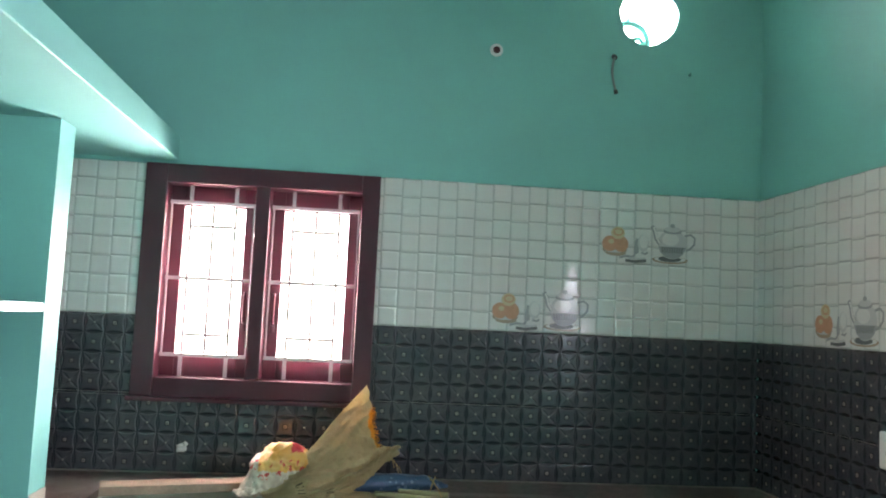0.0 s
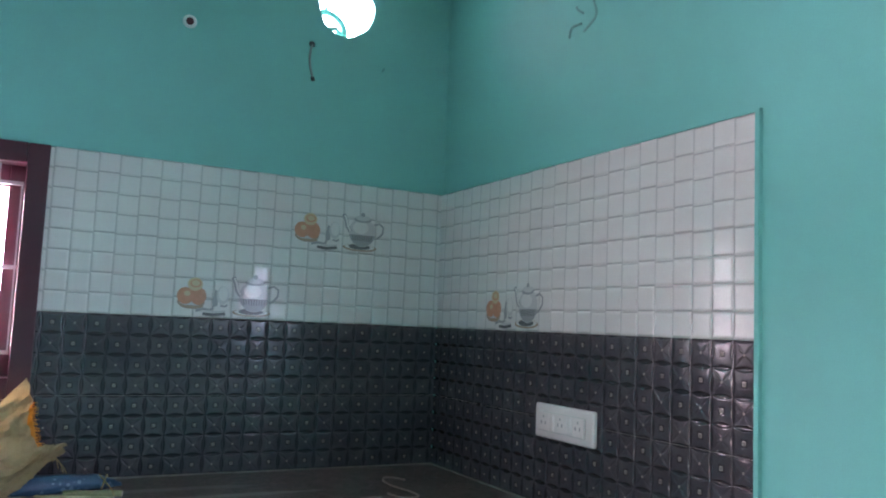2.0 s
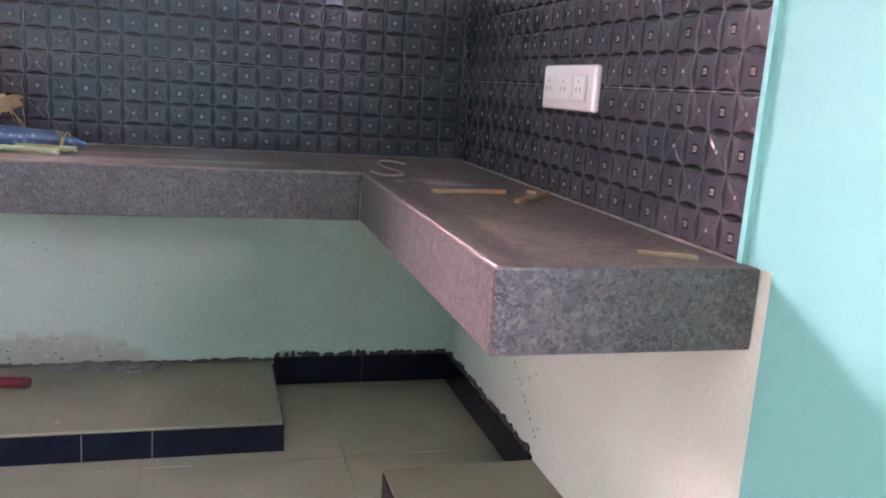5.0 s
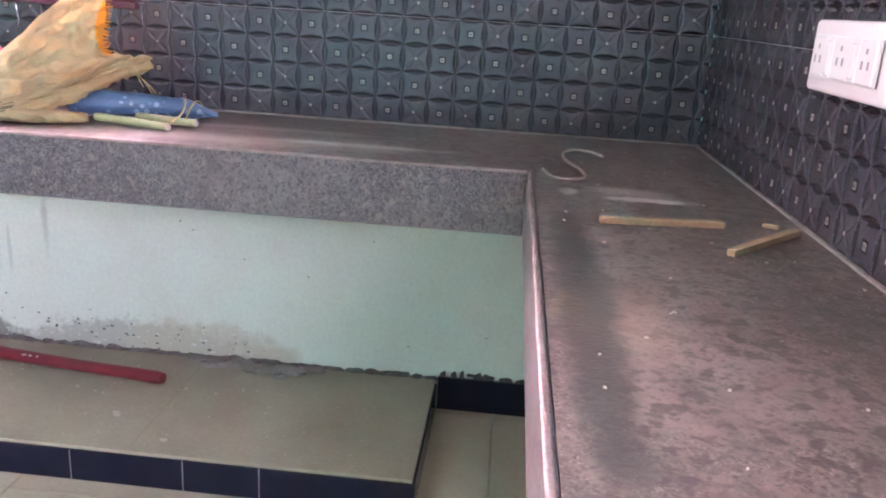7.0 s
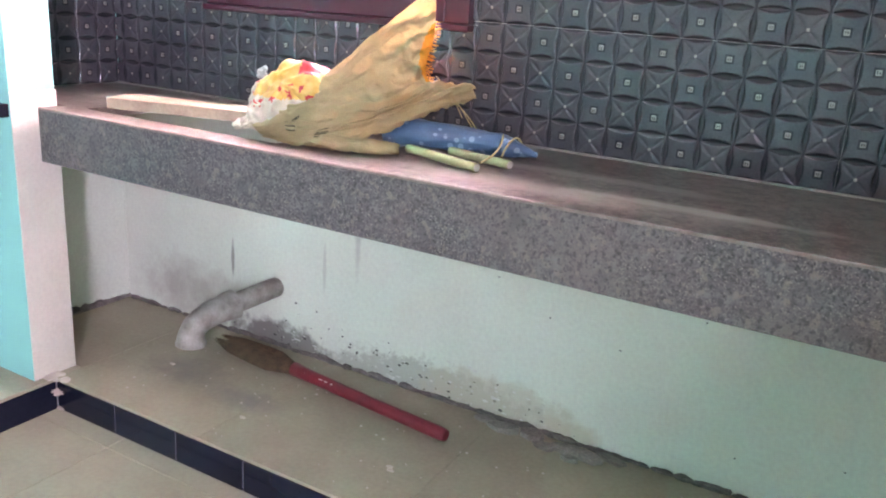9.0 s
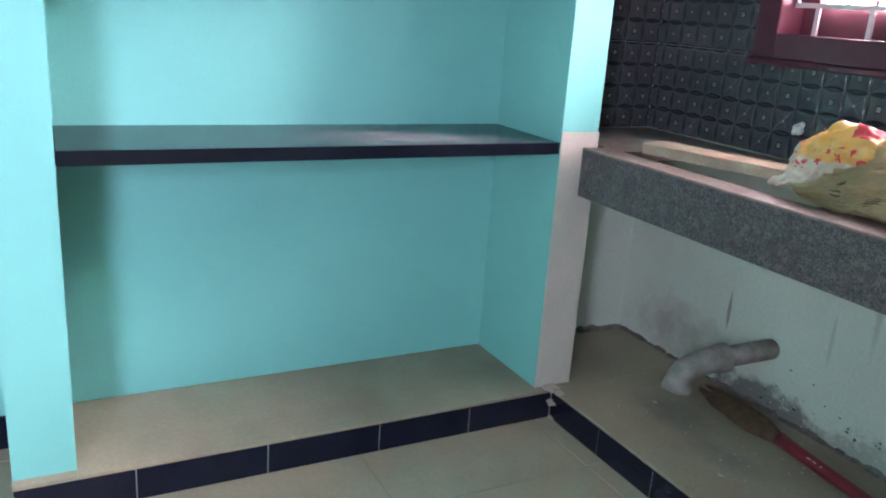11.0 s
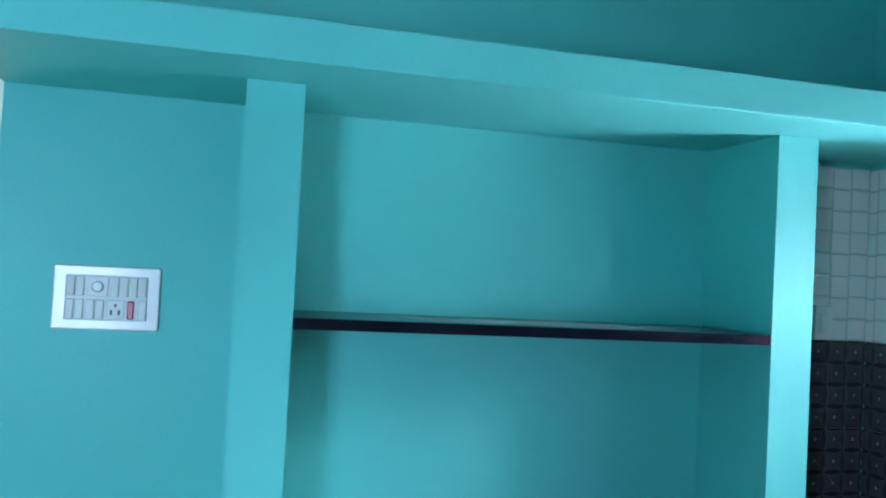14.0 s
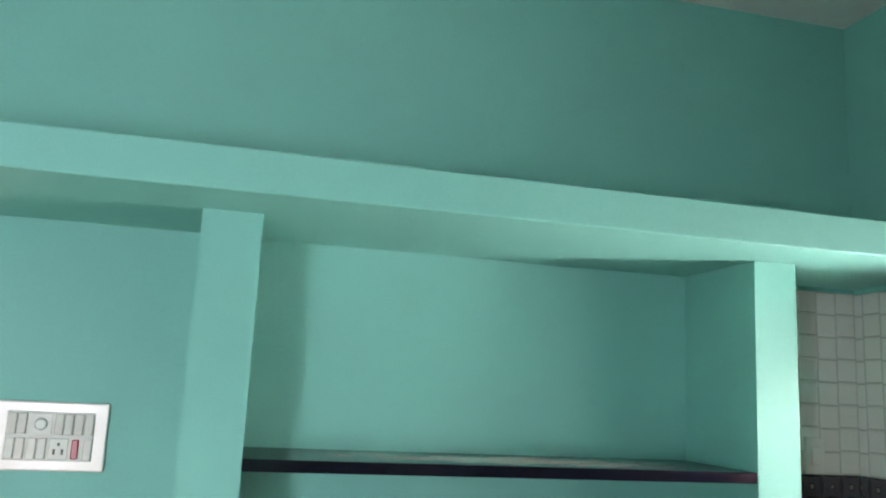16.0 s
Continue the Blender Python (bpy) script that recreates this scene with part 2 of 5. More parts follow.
def stain(m, centre, size, colour, amount, scale, power=1.0, hole=0.0):
    """Lays a ragged stain of its own shape on a material, round a place of the room."""
    n, l = m.node_tree.nodes, m.node_tree.links
    b = n["Principled BSDF"]
    old = b.inputs["Base Color"].links[0].from_socket
    co = n.new("ShaderNodeTexCoord")
    mp = n.new("ShaderNodeMapping")
    mp.vector_type = "POINT"
    mp.inputs["Location"].default_value = tuple(-c / d for c, d in zip(centre, size))
    mp.inputs["Scale"].default_value = tuple(1 / d for d in size)
    l.new(co.outputs["Object"], mp.inputs["Vector"])
    ln = n.new("ShaderNodeVectorMath")
    ln.operation = "LENGTH"
    l.new(mp.outputs["Vector"], ln.inputs[0])
    nz = n.new("ShaderNodeTexNoise")
    nz.inputs["Scale"].default_value, nz.inputs["Detail"].default_value, nz.inputs["Roughness"].default_value = scale, 8, 0.65
    l.new(co.outputs["Object"], nz.inputs["Vector"])
    far = n.new("ShaderNodeMapRange")
    far.inputs["From Min"].default_value, far.inputs["From Max"].default_value = 0.15, 1.0
    far.inputs["To Min"].default_value, far.inputs["To Max"].default_value = 0.5, -0.35
    l.new(ln.outputs["Value"], far.inputs["Value"])
    add = n.new("ShaderNodeMath")
    l.new(far.outputs["Result"], add.inputs[0])
    l.new(nz.outputs["Fac"], add.inputs[1])
    step = n.new("ShaderNodeMapRange")
    step.inputs["From Min"].default_value, step.inputs["From Max"].default_value = 0.50, 0.50 + 0.35 * power
    step.inputs["To Max"].default_value = amount
    l.new(add.outputs["Value"], step.inputs["Value"])
    mix = n.new("ShaderNodeMix")
    mix.data_type = "RGBA"
    l.new(step.outputs["Result"], mix.inputs["Factor"])
    l.new(old, mix.inputs["A"])
    mix.inputs["B"].default_value = (*colour, 1)
    l.new(mix.outputs["Result"], b.inputs["Base Color"])


def dots(m, scale, size, colour):
    """Prints scattered round dots on a material."""
    n, l = m.node_tree.nodes, m.node_tree.links
    b = n["Principled BSDF"]
    co = n.new("ShaderNodeTexCoord")
    vo = n.new("ShaderNodeTexVoronoi")
    vo.inputs["Scale"].default_value, vo.inputs["Randomness"].default_value = scale, 0.7
    l.new(co.outputs["Object"], vo.inputs["Vector"])
    r = n.new("ShaderNodeMapRange")
    r.inputs["From Min"].default_value, r.inputs["From Max"].default_value = size, size * 0.75
    l.new(vo.outputs["Distance"], r.inputs["Value"])
    mix = n.new("ShaderNodeMix")
    mix.data_type = "RGBA"
    l.new(r.outputs["Result"], mix.inputs["Factor"])
    l.new(b.inputs["Base Color"].links[0].from_socket, mix.inputs["A"])
    mix.inputs["B"].default_value = (*colour, 1)
    l.new(mix.outputs["Result"], b.inputs["Base Color"])




def thin_cloth(m, share):
    """Lets part of the light through a thin woven cloth."""
    n, l = m.node_tree.nodes, m.node_tree.links
    b, out = n["Principled BSDF"], n["Material Output"]
    tr = n.new("ShaderNodeBsdfTranslucent")
    l.new(b.inputs["Base Color"].links[0].from_socket, tr.inputs["Color"])
    mx = n.new("ShaderNodeMixShader")
    mx.inputs["Fac"].default_value = share
    l.new(b.outputs["BSDF"], mx.inputs[1])
    l.new(tr.outputs["BSDF"], mx.inputs[2])
    l.new(mx.outputs["Shader"], out.inputs["Surface"])


thin_cloth(SACK, 0.45)
thin_cloth(SACK_ORANGE, 0.45)
dots(BLUE_BAG, 42, 0.34, (0.14, 0.27, 0.36))
# soot and mud below the drain, damp along the foot of the wall, cement smears on the worktop
stain(PLINTH, (-0.93, 2.90, 0.10), (0.27, 0.15, 0.3), (0.13, 0.115, 0.12), 0.6, 19, 1.8)
stain(PLINTH, (-0.66, 2.86, 0.10), (0.24, 0.10, 0.3), (0.15, 0.135, 0.15), 0.6, 15, 1.8)
stain(MINT, (-1.25, 3.21, 0.20), (0.42, 0.4, 0.22), (0.30, 0.26, 0.22), 0.65, 14, 1.5)
stain(MINT, (-0.85, 3.21, 0.11), (0.36, 0.3, 0.13), (0.14, 0.135, 0.12), 0.85, 22, 0.7)
stain(MINT, (-0.25, 3.21, 0.10), (0.66, 0.3, 0.17), (0.25, 0.25, 0.20), 0.55, 34, 0.45)
stain(MINT, (-0.05, 3.21, 0.14), (0.40, 0.3, 0.14), (0.46, 0.45, 0.33), 0.6, 20, 0.5)
stain(MINT, (0.20, 3.21, 0.12), (0.16, 0.3, 0.08), (0.50, 0.46, 0.34), 0.7, 9, 1.0)
stain(MINT, (-0.536, 3.21, 0.50), (0.022, 0.3, 0.16), (0.34, 0.37, 0.34), 0.6, 16, 1.3)
stain(MINT, (-1.045, 3.21, 0.36), (0.012, 0.3, 0.15), (0.20, 0.19, 0.17), 0.8, 16, 1.0)
stain(MINT, (-0.66, 3.21, 0.42), (0.012, 0.3, 0.16), (0.40, 0.42, 0.38), 0.5, 16, 1.0)
stain(GRANITE_TOP, (1.13, 2.50, 0.89), (0.16, 0.09, 0.3), (0.40, 0.36, 0.32), 0.5, 30, 1.2)
stain(GRANITE_TOP, (1.15, 2.44, 0.89), (0.17, 0.035, 0.3), (0.48, 0.45, 0.41), 0.85, 22, 0.9)
stain(GRANITE_TOP, (1.00, 2.47, 0.89), (0.035, 0.06, 0.3), (0.48, 0.45, 0.41), 0.85, 22, 0.9)
stain(GRANITE_TOP, (0.97, 1.82, 0.89), (0.05, 0.13, 0.3), (0.34, 0.27, 0.12), 0.45, 26, 1.2)
stain(GRANITE_TOP, (1.02, 1.78, 0.89), (0.13, 0.22, 0.3), (0.36, 0.27, 0.20), 0.35, 30, 1.2)
stain(GRANITE_TOP, (0.985, 1.85, 0.89), (0.065, 0.95, 0.3), (0.040, 0.042, 0.036), 0.85, 9, 0.8)
stain(GRANITE_TOP, (0.20, 2.76, 0.89), (0.75, 0.12, 0.3), (0.36, 0.31, 0.27), 0.65, 14, 1.3)
stain(GRANITE_TOP, (0.52, 2.80, 0.89), (0.45, 0.05, 0.3), (0.40, 0.37, 0.33), 0.75, 15, 0.9)
stain(GRANITE_TOP, (0.30, 2.95, 0.89), (0.60, 0.06, 0.3), (0.33, 0.30, 0.27), 0.5, 12, 1.0)
stain(GRANITE_TOP, (-1.15, 2.98, 0.89), (0.5, 0.30, 0.3), (0.33, 0.30, 0.27), 0.6, 8, 1.2)
stain(BLACK_STONE, (-1.36, 2.18, 0.90), (0.26, 0.62, 0.3), (0.24, 0.245, 0.25), 0.6, 10, 1.4)
stain(BLACK_STONE, (-1.40, 1.95, 1.52), (0.28, 1.1, 0.05), (0.40, 0.39, 0.36), 0.9, 9, 1.2)

GLASS = bpy.data.materials.new("window_glass")
GLASS.use_nodes = True
gb = GLASS.node_tree.nodes["Principled BSDF"]
gb.inputs["Transmission Weight"].default_value, gb.inputs["Roughness"].default_value, gb.inputs["IOR"].default_value = 1.0, 0.02, 1.45


# ---- mesh helpers ----
def part(name, bm, mats, parent=None, label="", smooth=False):
    me = bpy.data.meshes.new(name)
    if smooth:
        for f in bm.faces:
            f.smooth = True
    bm.to_mesh(me)
    bm.free()
    for m in mats if isinstance(mats, (list, tuple)) else [mats]:
        me.materials.append(m)
    ob = new(name, me)
    if parent:
        ob.parent = parent
    if label:
        ob["label"] = label
    return ob


def thing(name, label, category, group="", kind=""):
    return tagged(new(name), label, category, group, kind)


def box(bm, x0, x1, y0, y1, z0, z1, mat=0, bevel=0.0, seg=2):
    r = bmesh.ops.create_cube(bm, size=1.0)
    vs = r["verts"]
    bmesh.ops.scale(bm, vec=(abs(x1 - x0), abs(y1 - y0), abs(z1 - z0)), verts=vs)
    bmesh.ops.translate(bm, vec=((x0 + x1) / 2, (y0 + y1) / 2, (z0 + z1) / 2), verts=vs)
    fs = {f for v in vs for f in v.link_faces}
    if bevel:
        es = list({e for v in vs for e in v.link_edges})
        out = bmesh.ops.bevel(bm, geom=es, offset=bevel, segments=seg, profile=0.5, affect="EDGES")
        fs = {f for f in fs if f.is_valid} | set(out["faces"])
    for f in fs:
        f.material_index = mat
    return vs


def boxes(*rows, bevel=0.0):
    bm = bmesh.new()
    for r in rows:
        box(bm, *r[:6], mat=r[6] if len(r) > 6 else 0, bevel=bevel)
    return bm


def tube(points, radius, sides=8, caps=True, bm=None, mat=0):
    """A round bar along a line of points; radius may be a list."""
    bm = bm or bmesh.new()
    pts = [Vector(p) for p in points]
    rad = radius if isinstance(radius, (list, tuple)) else [radius] * len(pts)
    rings, up = [], None
    for i, p in enumerate(pts):
        d = (pts[min(i + 1, len(pts) - 1)] - pts[max(i - 1, 0)]).normalized()
        if up is None:
            up = Vector((0, 0, 1)) if abs(d.z) < 0.9 else Vector((1, 0, 0))
        s = d.cross(up).normalized()
        up = s.cross(d).normalized()
        rings.append([bm.verts.new(p + rad[i] * (math.cos(a) * s + math.sin(a) * up)) for a in (2 * math.pi * k / sides for k in range(sides))])
    for a, b in zip(rings, rings[1:]):
        for k in range(sides):
            f = bm.faces.new((a[k], b[k], b[(k + 1) % sides], a[(k + 1) % sides]))
            f.material_index, f.smooth = mat, True
    if caps:
        for ring in (rings[0][::-1], rings[-1]):
            bm.faces.new(ring).material_index = mat
    bmesh.ops.recalc_face_normals(bm, faces=bm.faces)
    return bm


def arc(centre, r, a0, a1, n, u=(1, 0, 0), v=(0, 0, 1)):
    c, u, v = Vector(centre), Vector(u), Vector(v)
    return [c + r * (math.cos(a) * u + math.sin(a) * v) for a in (radians(a0 + (a1 - a0) * k / n) for k in range(n + 1))]


def slab(xs, ys, filled, z0, z1):
    """One connected slab over the cells of a grid for which filled(x, y) holds."""
    bm = bmesh.new()
    v = {}
    cells = {(i, j) for i in range(len(xs) - 1) for j in range(len(ys) - 1) if filled((xs[i] + xs[i + 1]) / 2, (ys[j] + ys[j + 1]) / 2)}

    def at(i, j, z):
        if (i, j, z) not in v:
            v[i, j, z] = bm.verts.new((xs[i], ys[j], z))
        return v[i, j, z]

    for i, j in cells:
        bm.faces.new((at(i, j, z1), at(i + 1, j, z1), at(i + 1, j + 1, z1), at(i, j + 1, z1)))
        bm.faces.new((at(i, j + 1, z0), at(i + 1, j + 1, z0), at(i + 1, j, z0), at(i, j, z0)))
        for (di, dj), (a, c) in {(0, -1): ((i, j), (i + 1, j)), (1, 0): ((i + 1, j), (i + 1, j + 1)), (0, 1): ((i + 1, j + 1), (i, j + 1)), (-1, 0): ((i, j + 1), (i, j))}.items():
            if (i + di, j + dj) not in cells:
                bm.faces.new((at(*a, z0), at(*c, z0), at(*c, z1), at(*a, z1)))
    return bm


def structure(name, bm, mats, label="", smooth=False):
    return tagged(part(name, bm, mats, None, label, smooth), kind="structure")


# ---- plan ----
WY, RX, LX = 3.200, 1.400, -1.556          # tiled faces: window wall, switch wall, recess wall
CELL = 0.0745
ZC = 0.890                                  # worktop
ZM, ZT = ZC + 8 * CELL, ZC + 16 * CELL      # colour change and top of the wall tiles
CEIL = 3.05
PLY, PRX, PLX = WY + 0.012, RX + 0.012, LX - 0.012   # plaster behind the tiles
WIN = (-1.110, -0.197, 1.178, 2.080)
VENT = (0.904, 2.851, 0.128)
BACK = -1.40
OPEN = 0.448                                # doorway to the hall starts here
LOFT_Z0, LOFT_Z1, LOFT_X = 2.097, 2.194, -0.998
AL0, AL1 = 1.226, 2.585                     # alcove between the piers
PIER_X = -1.223
PS0, PN1 = 1.083, 2.718                     # outer sides of the piers
SWX, ABX = -1.575, -1.592                   # switchboard wall, back of the shelf recess

# ---- setting ----
ground = bmesh.new()
bmesh.ops.create_grid(ground, x_segments=2, y_segments=2, size=400)
bmesh.ops.translate(ground, vec=(0, 0, -0.25), verts=ground.verts)
structure("ground", ground, GROUND)

# window wall, round vent hole included
bm = boxes(
    (-1.80, 1.64, PLY, PLY + 0.22, -0.1, ZC, 1),
    (-1.80, WIN[0], PLY, PLY + 0.22, ZC, 2.60, 0),
    (WIN[0], WIN[1], PLY, PLY + 0.22, ZC, WIN[2], 0),
    (WIN[0], WIN[1], PLY, PLY + 0.22, WIN[3], 2.60, 0),
    (WIN[1], 1.64, PLY, PLY + 0.22, ZC, 2.60, 0),
    (-1.80, VENT[0] - 0.19, PLY, PLY + 0.22, 2.60, CEIL, 0),
    (VENT[0] + 0.19, 1.64, PLY, PLY + 0.22, 2.60, CEIL, 0),
)
N = 32
ring = []
for y in (PLY, PLY + 0.22):
    inner, outer = [], []
    for k in range(N):
        a = 2 * math.pi * (k + 0.5) / N
        ca, sa = math.cos(a), math.sin(a)
        wob = 1 + 0.025 * math.sin(3 * a + 1) + 0.012 * math.sin(7 * a)
        inner.append(bm.verts.new((VENT[0] + VENT[2] * wob * ca, y, VENT[1] + VENT[2] * wob * sa)))
        px = VENT[0] + 0.19 * max(-1, min(1, ca * 1.42))
        pz = VENT[1] + (0.195 if sa > 0 else 0.255) * max(-1, min(1, sa * 1.42))
        outer.append(bm.verts.new((px, y, pz)))
    ring.append((inner, outer))
for k in range(N):
    j = (k + 1) % N
    (i0, o0), (i1, o1) = ring
    bm.faces.new((i0[k], i0[j], o0[j], o0[k]))
    bm.faces.new((o1[k], o1[j], i1[j], i1[k]))
    bm.faces.new((i0[j], i0[k], i1[k], i1[j]))
wall_north = structure("wall_north", bm, [TEAL, MINT], "turquoise plaster wall over pale mint dado base")

# switch wall, with the side window towards the yard
W2 = (-0.20, 0.44, 0.96, 1.82)
bm = boxes(
    (PRX, PRX + 0.22, 1.362, PLY, -0.1, ZC, 1),
    (PRX, PRX + 0.22, W2[1], 1.362, -0.1, ZC, 0),
    (PRX, PRX + 0.22, W2[1], PLY, ZC, CEIL, 0),
    (PRX, PRX + 0.22, W2[0], W2[1], -0.1, W2[2], 0),
    (PRX, PRX + 0.22, W2[0], W2[1], W2[3], CEIL, 0),
    (PRX, PRX + 0.22, BACK - 0.2, W2[0], -0.1, CEIL, 0),
)
wall_east = structure("wall_east", bm, [TEAL, MINT], "turquoise plaster wall over pale mint dado base")

# recess wall behind the shelf, the short switchboard wall and what closes the doorway side
bm = boxes(
    (PLX - 0.22, PLX, PN1, PLY, -0.1, ZC, 1),
    (PLX - 0.22, PLX, PN1, PLY, ZC, CEIL, 0),
    (PLX - 0.22, PLX, OPEN, PN1, LOFT_Z0, CEIL, 0),
    (PLX - 0.22, ABX, PS0, PN1, -0.1, LOFT_Z0, 0),
    (PLX - 0.22, SWX, OPEN, PS0, -0.1, LOFT_Z0, 0),
    (PLX - 0.22, PLX, -0.75, OPEN, 2.62, CEIL, 0),
    (PLX - 0.22, PLX, BACK - 0.2, -0.75, -0.1, CEIL, 0),
)
wall_west = structure("wall_west", bm, [TEAL, MINT], "turquoise plaster wall with a doorway to the hall")
structure("wall_south", boxes((PLX, PRX + 0.22, BACK - 0.2, BACK, -0.1, CEIL)), TEAL, "turquoise plaster wall")

bm = boxes((ABX, PIER_X, AL1, PN1, 0.0, LOFT_Z0, 0))
structure("pier_north", bm, [TEAL, PIER_WHITE], "turquoise masonry pier beside the shelf recess")
# the front of the pier below the worktop was left in white primer
structure("pier_primer", boxes((PIER_X, PIER_X + 0.003, AL1 + 0.001, PN1 + 0.003, 0.09, 0.930), (PLX, PIER_X, PN1, PN1 + 0.003, 0.09, ZC - 0.03)), PIER_WHITE, "white primed lower part of the pier")
structure("pier_south", boxes((ABX, PIER_X, PS0, AL0, 0.0, LOFT_Z0)), TEAL, "turquoise masonry pier beside the shelf recess")
loft = bmesh.new()
box(loft, PLX, LOFT_X, OPEN, PLY, LOFT_Z0, LOFT_Z1, bevel=0.004)
structure("loft_slab", loft, TEAL, "turquoise concrete loft slab over the shelf recess")
structure("ceiling", boxes((-1.80, PRX + 0.22, BACK - 0.2, PLY + 0.22, CEIL, CEIL + 0.15)), CEILING_WHITE, "plain white ceiling")

# hall beyond the doorway
structure("hall_floor", boxes((-6.6, PLX - 0.05, -2.6, 3.4, -0.12, -0.004)), HALL_FLOOR, "pale marble hall floor")
structure("hall_ceiling", boxes((-6.6, -1.80, -2.8, 3.6, CEIL, CEIL + 0.15)), CEILING_WHITE, "plain white ceiling")
structure("wall_hall_west", boxes((-6.6, -6.38, -2.8, -1.89, -0.1, CEIL), (-6.6, -6.38, -0.77, 3.6, -0.1, CEIL), (-6.6, -6.38, -1.89, -0.77, 2.10, CEIL), (-6.62, -6.60, -1.89, -0.77, -0.1, 2.10)), HALL_PAINT, "pale turquoise hall wall")
structure("wall_hall_north", boxes((-6.6, -1.80, 3.4, 3.6, -0.1, CEIL)), HALL_PAINT, "pale turquoise hall wall")
# the gap in this unseen wall is added for the hall lamp
structure("wall_hall_south", boxes((-6.6, -6.35, -2.8, -2.6, -0.1, CEIL), (-4.85, PLX - 0.22, -2.8, -2.6, -0.1, CEIL), (-6.35, -4.85, -2.8, -2.6, 2.4, CEIL)), HALL_PAINT, "pale turquoise hall wall with an added unseen opening")
structure("wall_hall_east", boxes((PLX - 0.22, PLX, -2.8, BACK - 0.2, -0.1, CEIL)), HALL_PAINT, "pale turquoise hall wall")

# backdrops: the white midday sky outside the openings
def backdrop(name, verts, colour, strength):
    m = bpy.data.materials.new(name)
    m.use_nodes = True
    b = m.node_tree.nodes["Principled BSDF"]
    b.inputs["Base Color"].default_value = (*colour, 1)
    b.inputs["Emission Color"].default_value, b.inputs["Emission Strength"].default_value = (*colour, 1), strength
    bm = bmesh.new()
    bm.faces.new([bm.verts.new(v) for v in verts])
    return structure(name, bm, m, "overcast white sky outside")


backdrop("backdrop", [(-3.3, 5.2, -0.2), (3.2, 5.2, -0.2), (3.2, 5.2, 5.5), (-3.3, 5.2, 5.5)], (1.0, 0.98, 0.98), 30.0)
backdrop("backdrop_yard", [(3.4, 2.5, -0.2), (3.4, -2.6, -0.2), (3.4, -2.6, 4.5), (3.4, 2.5, 4.5)], (0.86, 0.94, 1.0), 2.2)


# ---- wall tiles with moulded relief ----
def smooth01(x):
    x = np.clip(x, 0, 1)
    return x * x * (3 - 2 * x)


def dark_relief(u, v, square):
    """Pillow cells with hollows between them; every other one has a small boss, the rest four leaf-shaped grooves."""
    a, b = np.abs(u), np.abs(v)
    h = 0.62 - 0.06 * (a * a + b * b)
    for p, q in ((a, b), (b, a)):
        lens = 0.23 * (1 - q * q) - (1 - p)
        h = h - 0.46 * smooth01(lens / 0.10) - 0.16 * smooth01(lens / 0.24)
    m = np.maximum(a, b)
    h_sq = h + 0.10 * smooth01((0.20 - m) / 0.05) - 0.10 * smooth01((0.28 - m) / 0.04) * smooth01((m - 0.14) / 0.04)
    off, run = np.abs(a - b) / 1.4142, (a + b) / 1.4142
    width = 0.105 * np.sin(np.pi * np.clip((run - 0.14) / 0.92, 0, 1)) + 1e-4
    groove = np.clip(1 - (off / width) ** 2, 0, 1) * (width > 0.004)
    h_x = h + 0.16 * (1 - m) - 0.46 * groove + 0.10 * smooth01((0.12 - m) / 0.08)
    rim = smooth01((a - 0.91) / 0.03)
    bead = 0.20 + 0.035 * (1 - np.clip((1 - a) / 0.075, 0, 1) ** 2)
    return np.where(square, h_sq, h_x) * (1 - rim) + bead * rim


def white_relief(u, v, col_even):
    a, b = np.abs(u), np.abs(v)
    edge = np.minimum(1 - a, 1 - b)
    h = 0.25 + 0.45 * smooth01(edge / 0.15)
    tilt = np.where(col_even, 1.0, -1.0) * v
    bead = 0.045 * (1 - np.clip((1 - a) / 0.075, 0, 1) ** 2)
    return h + 0.11 * tilt * smooth01(edge / 0.10) + bead


def both_sides(*marks):
    """Cut lines of a cell, as fractions, from marks between its middle and its edge."""
    return sorted({0.0, 0.5, *[(1 - m) / 2 for m in marks], *[(1 + m) / 2 for m in marks]})


CUTS = {"dark": both_sides(0.03, 0.09, 0.16, 0.21, 0.27, 0.34, 0.42, 0.50, 0.58, 0.66, 0.74, 0.80, 0.86, 0.90, 0.93, 0.955, 0.98),
        "white": both_sides(0.30, 0.68, 0.85, 0.925, 0.95, 0.975)}


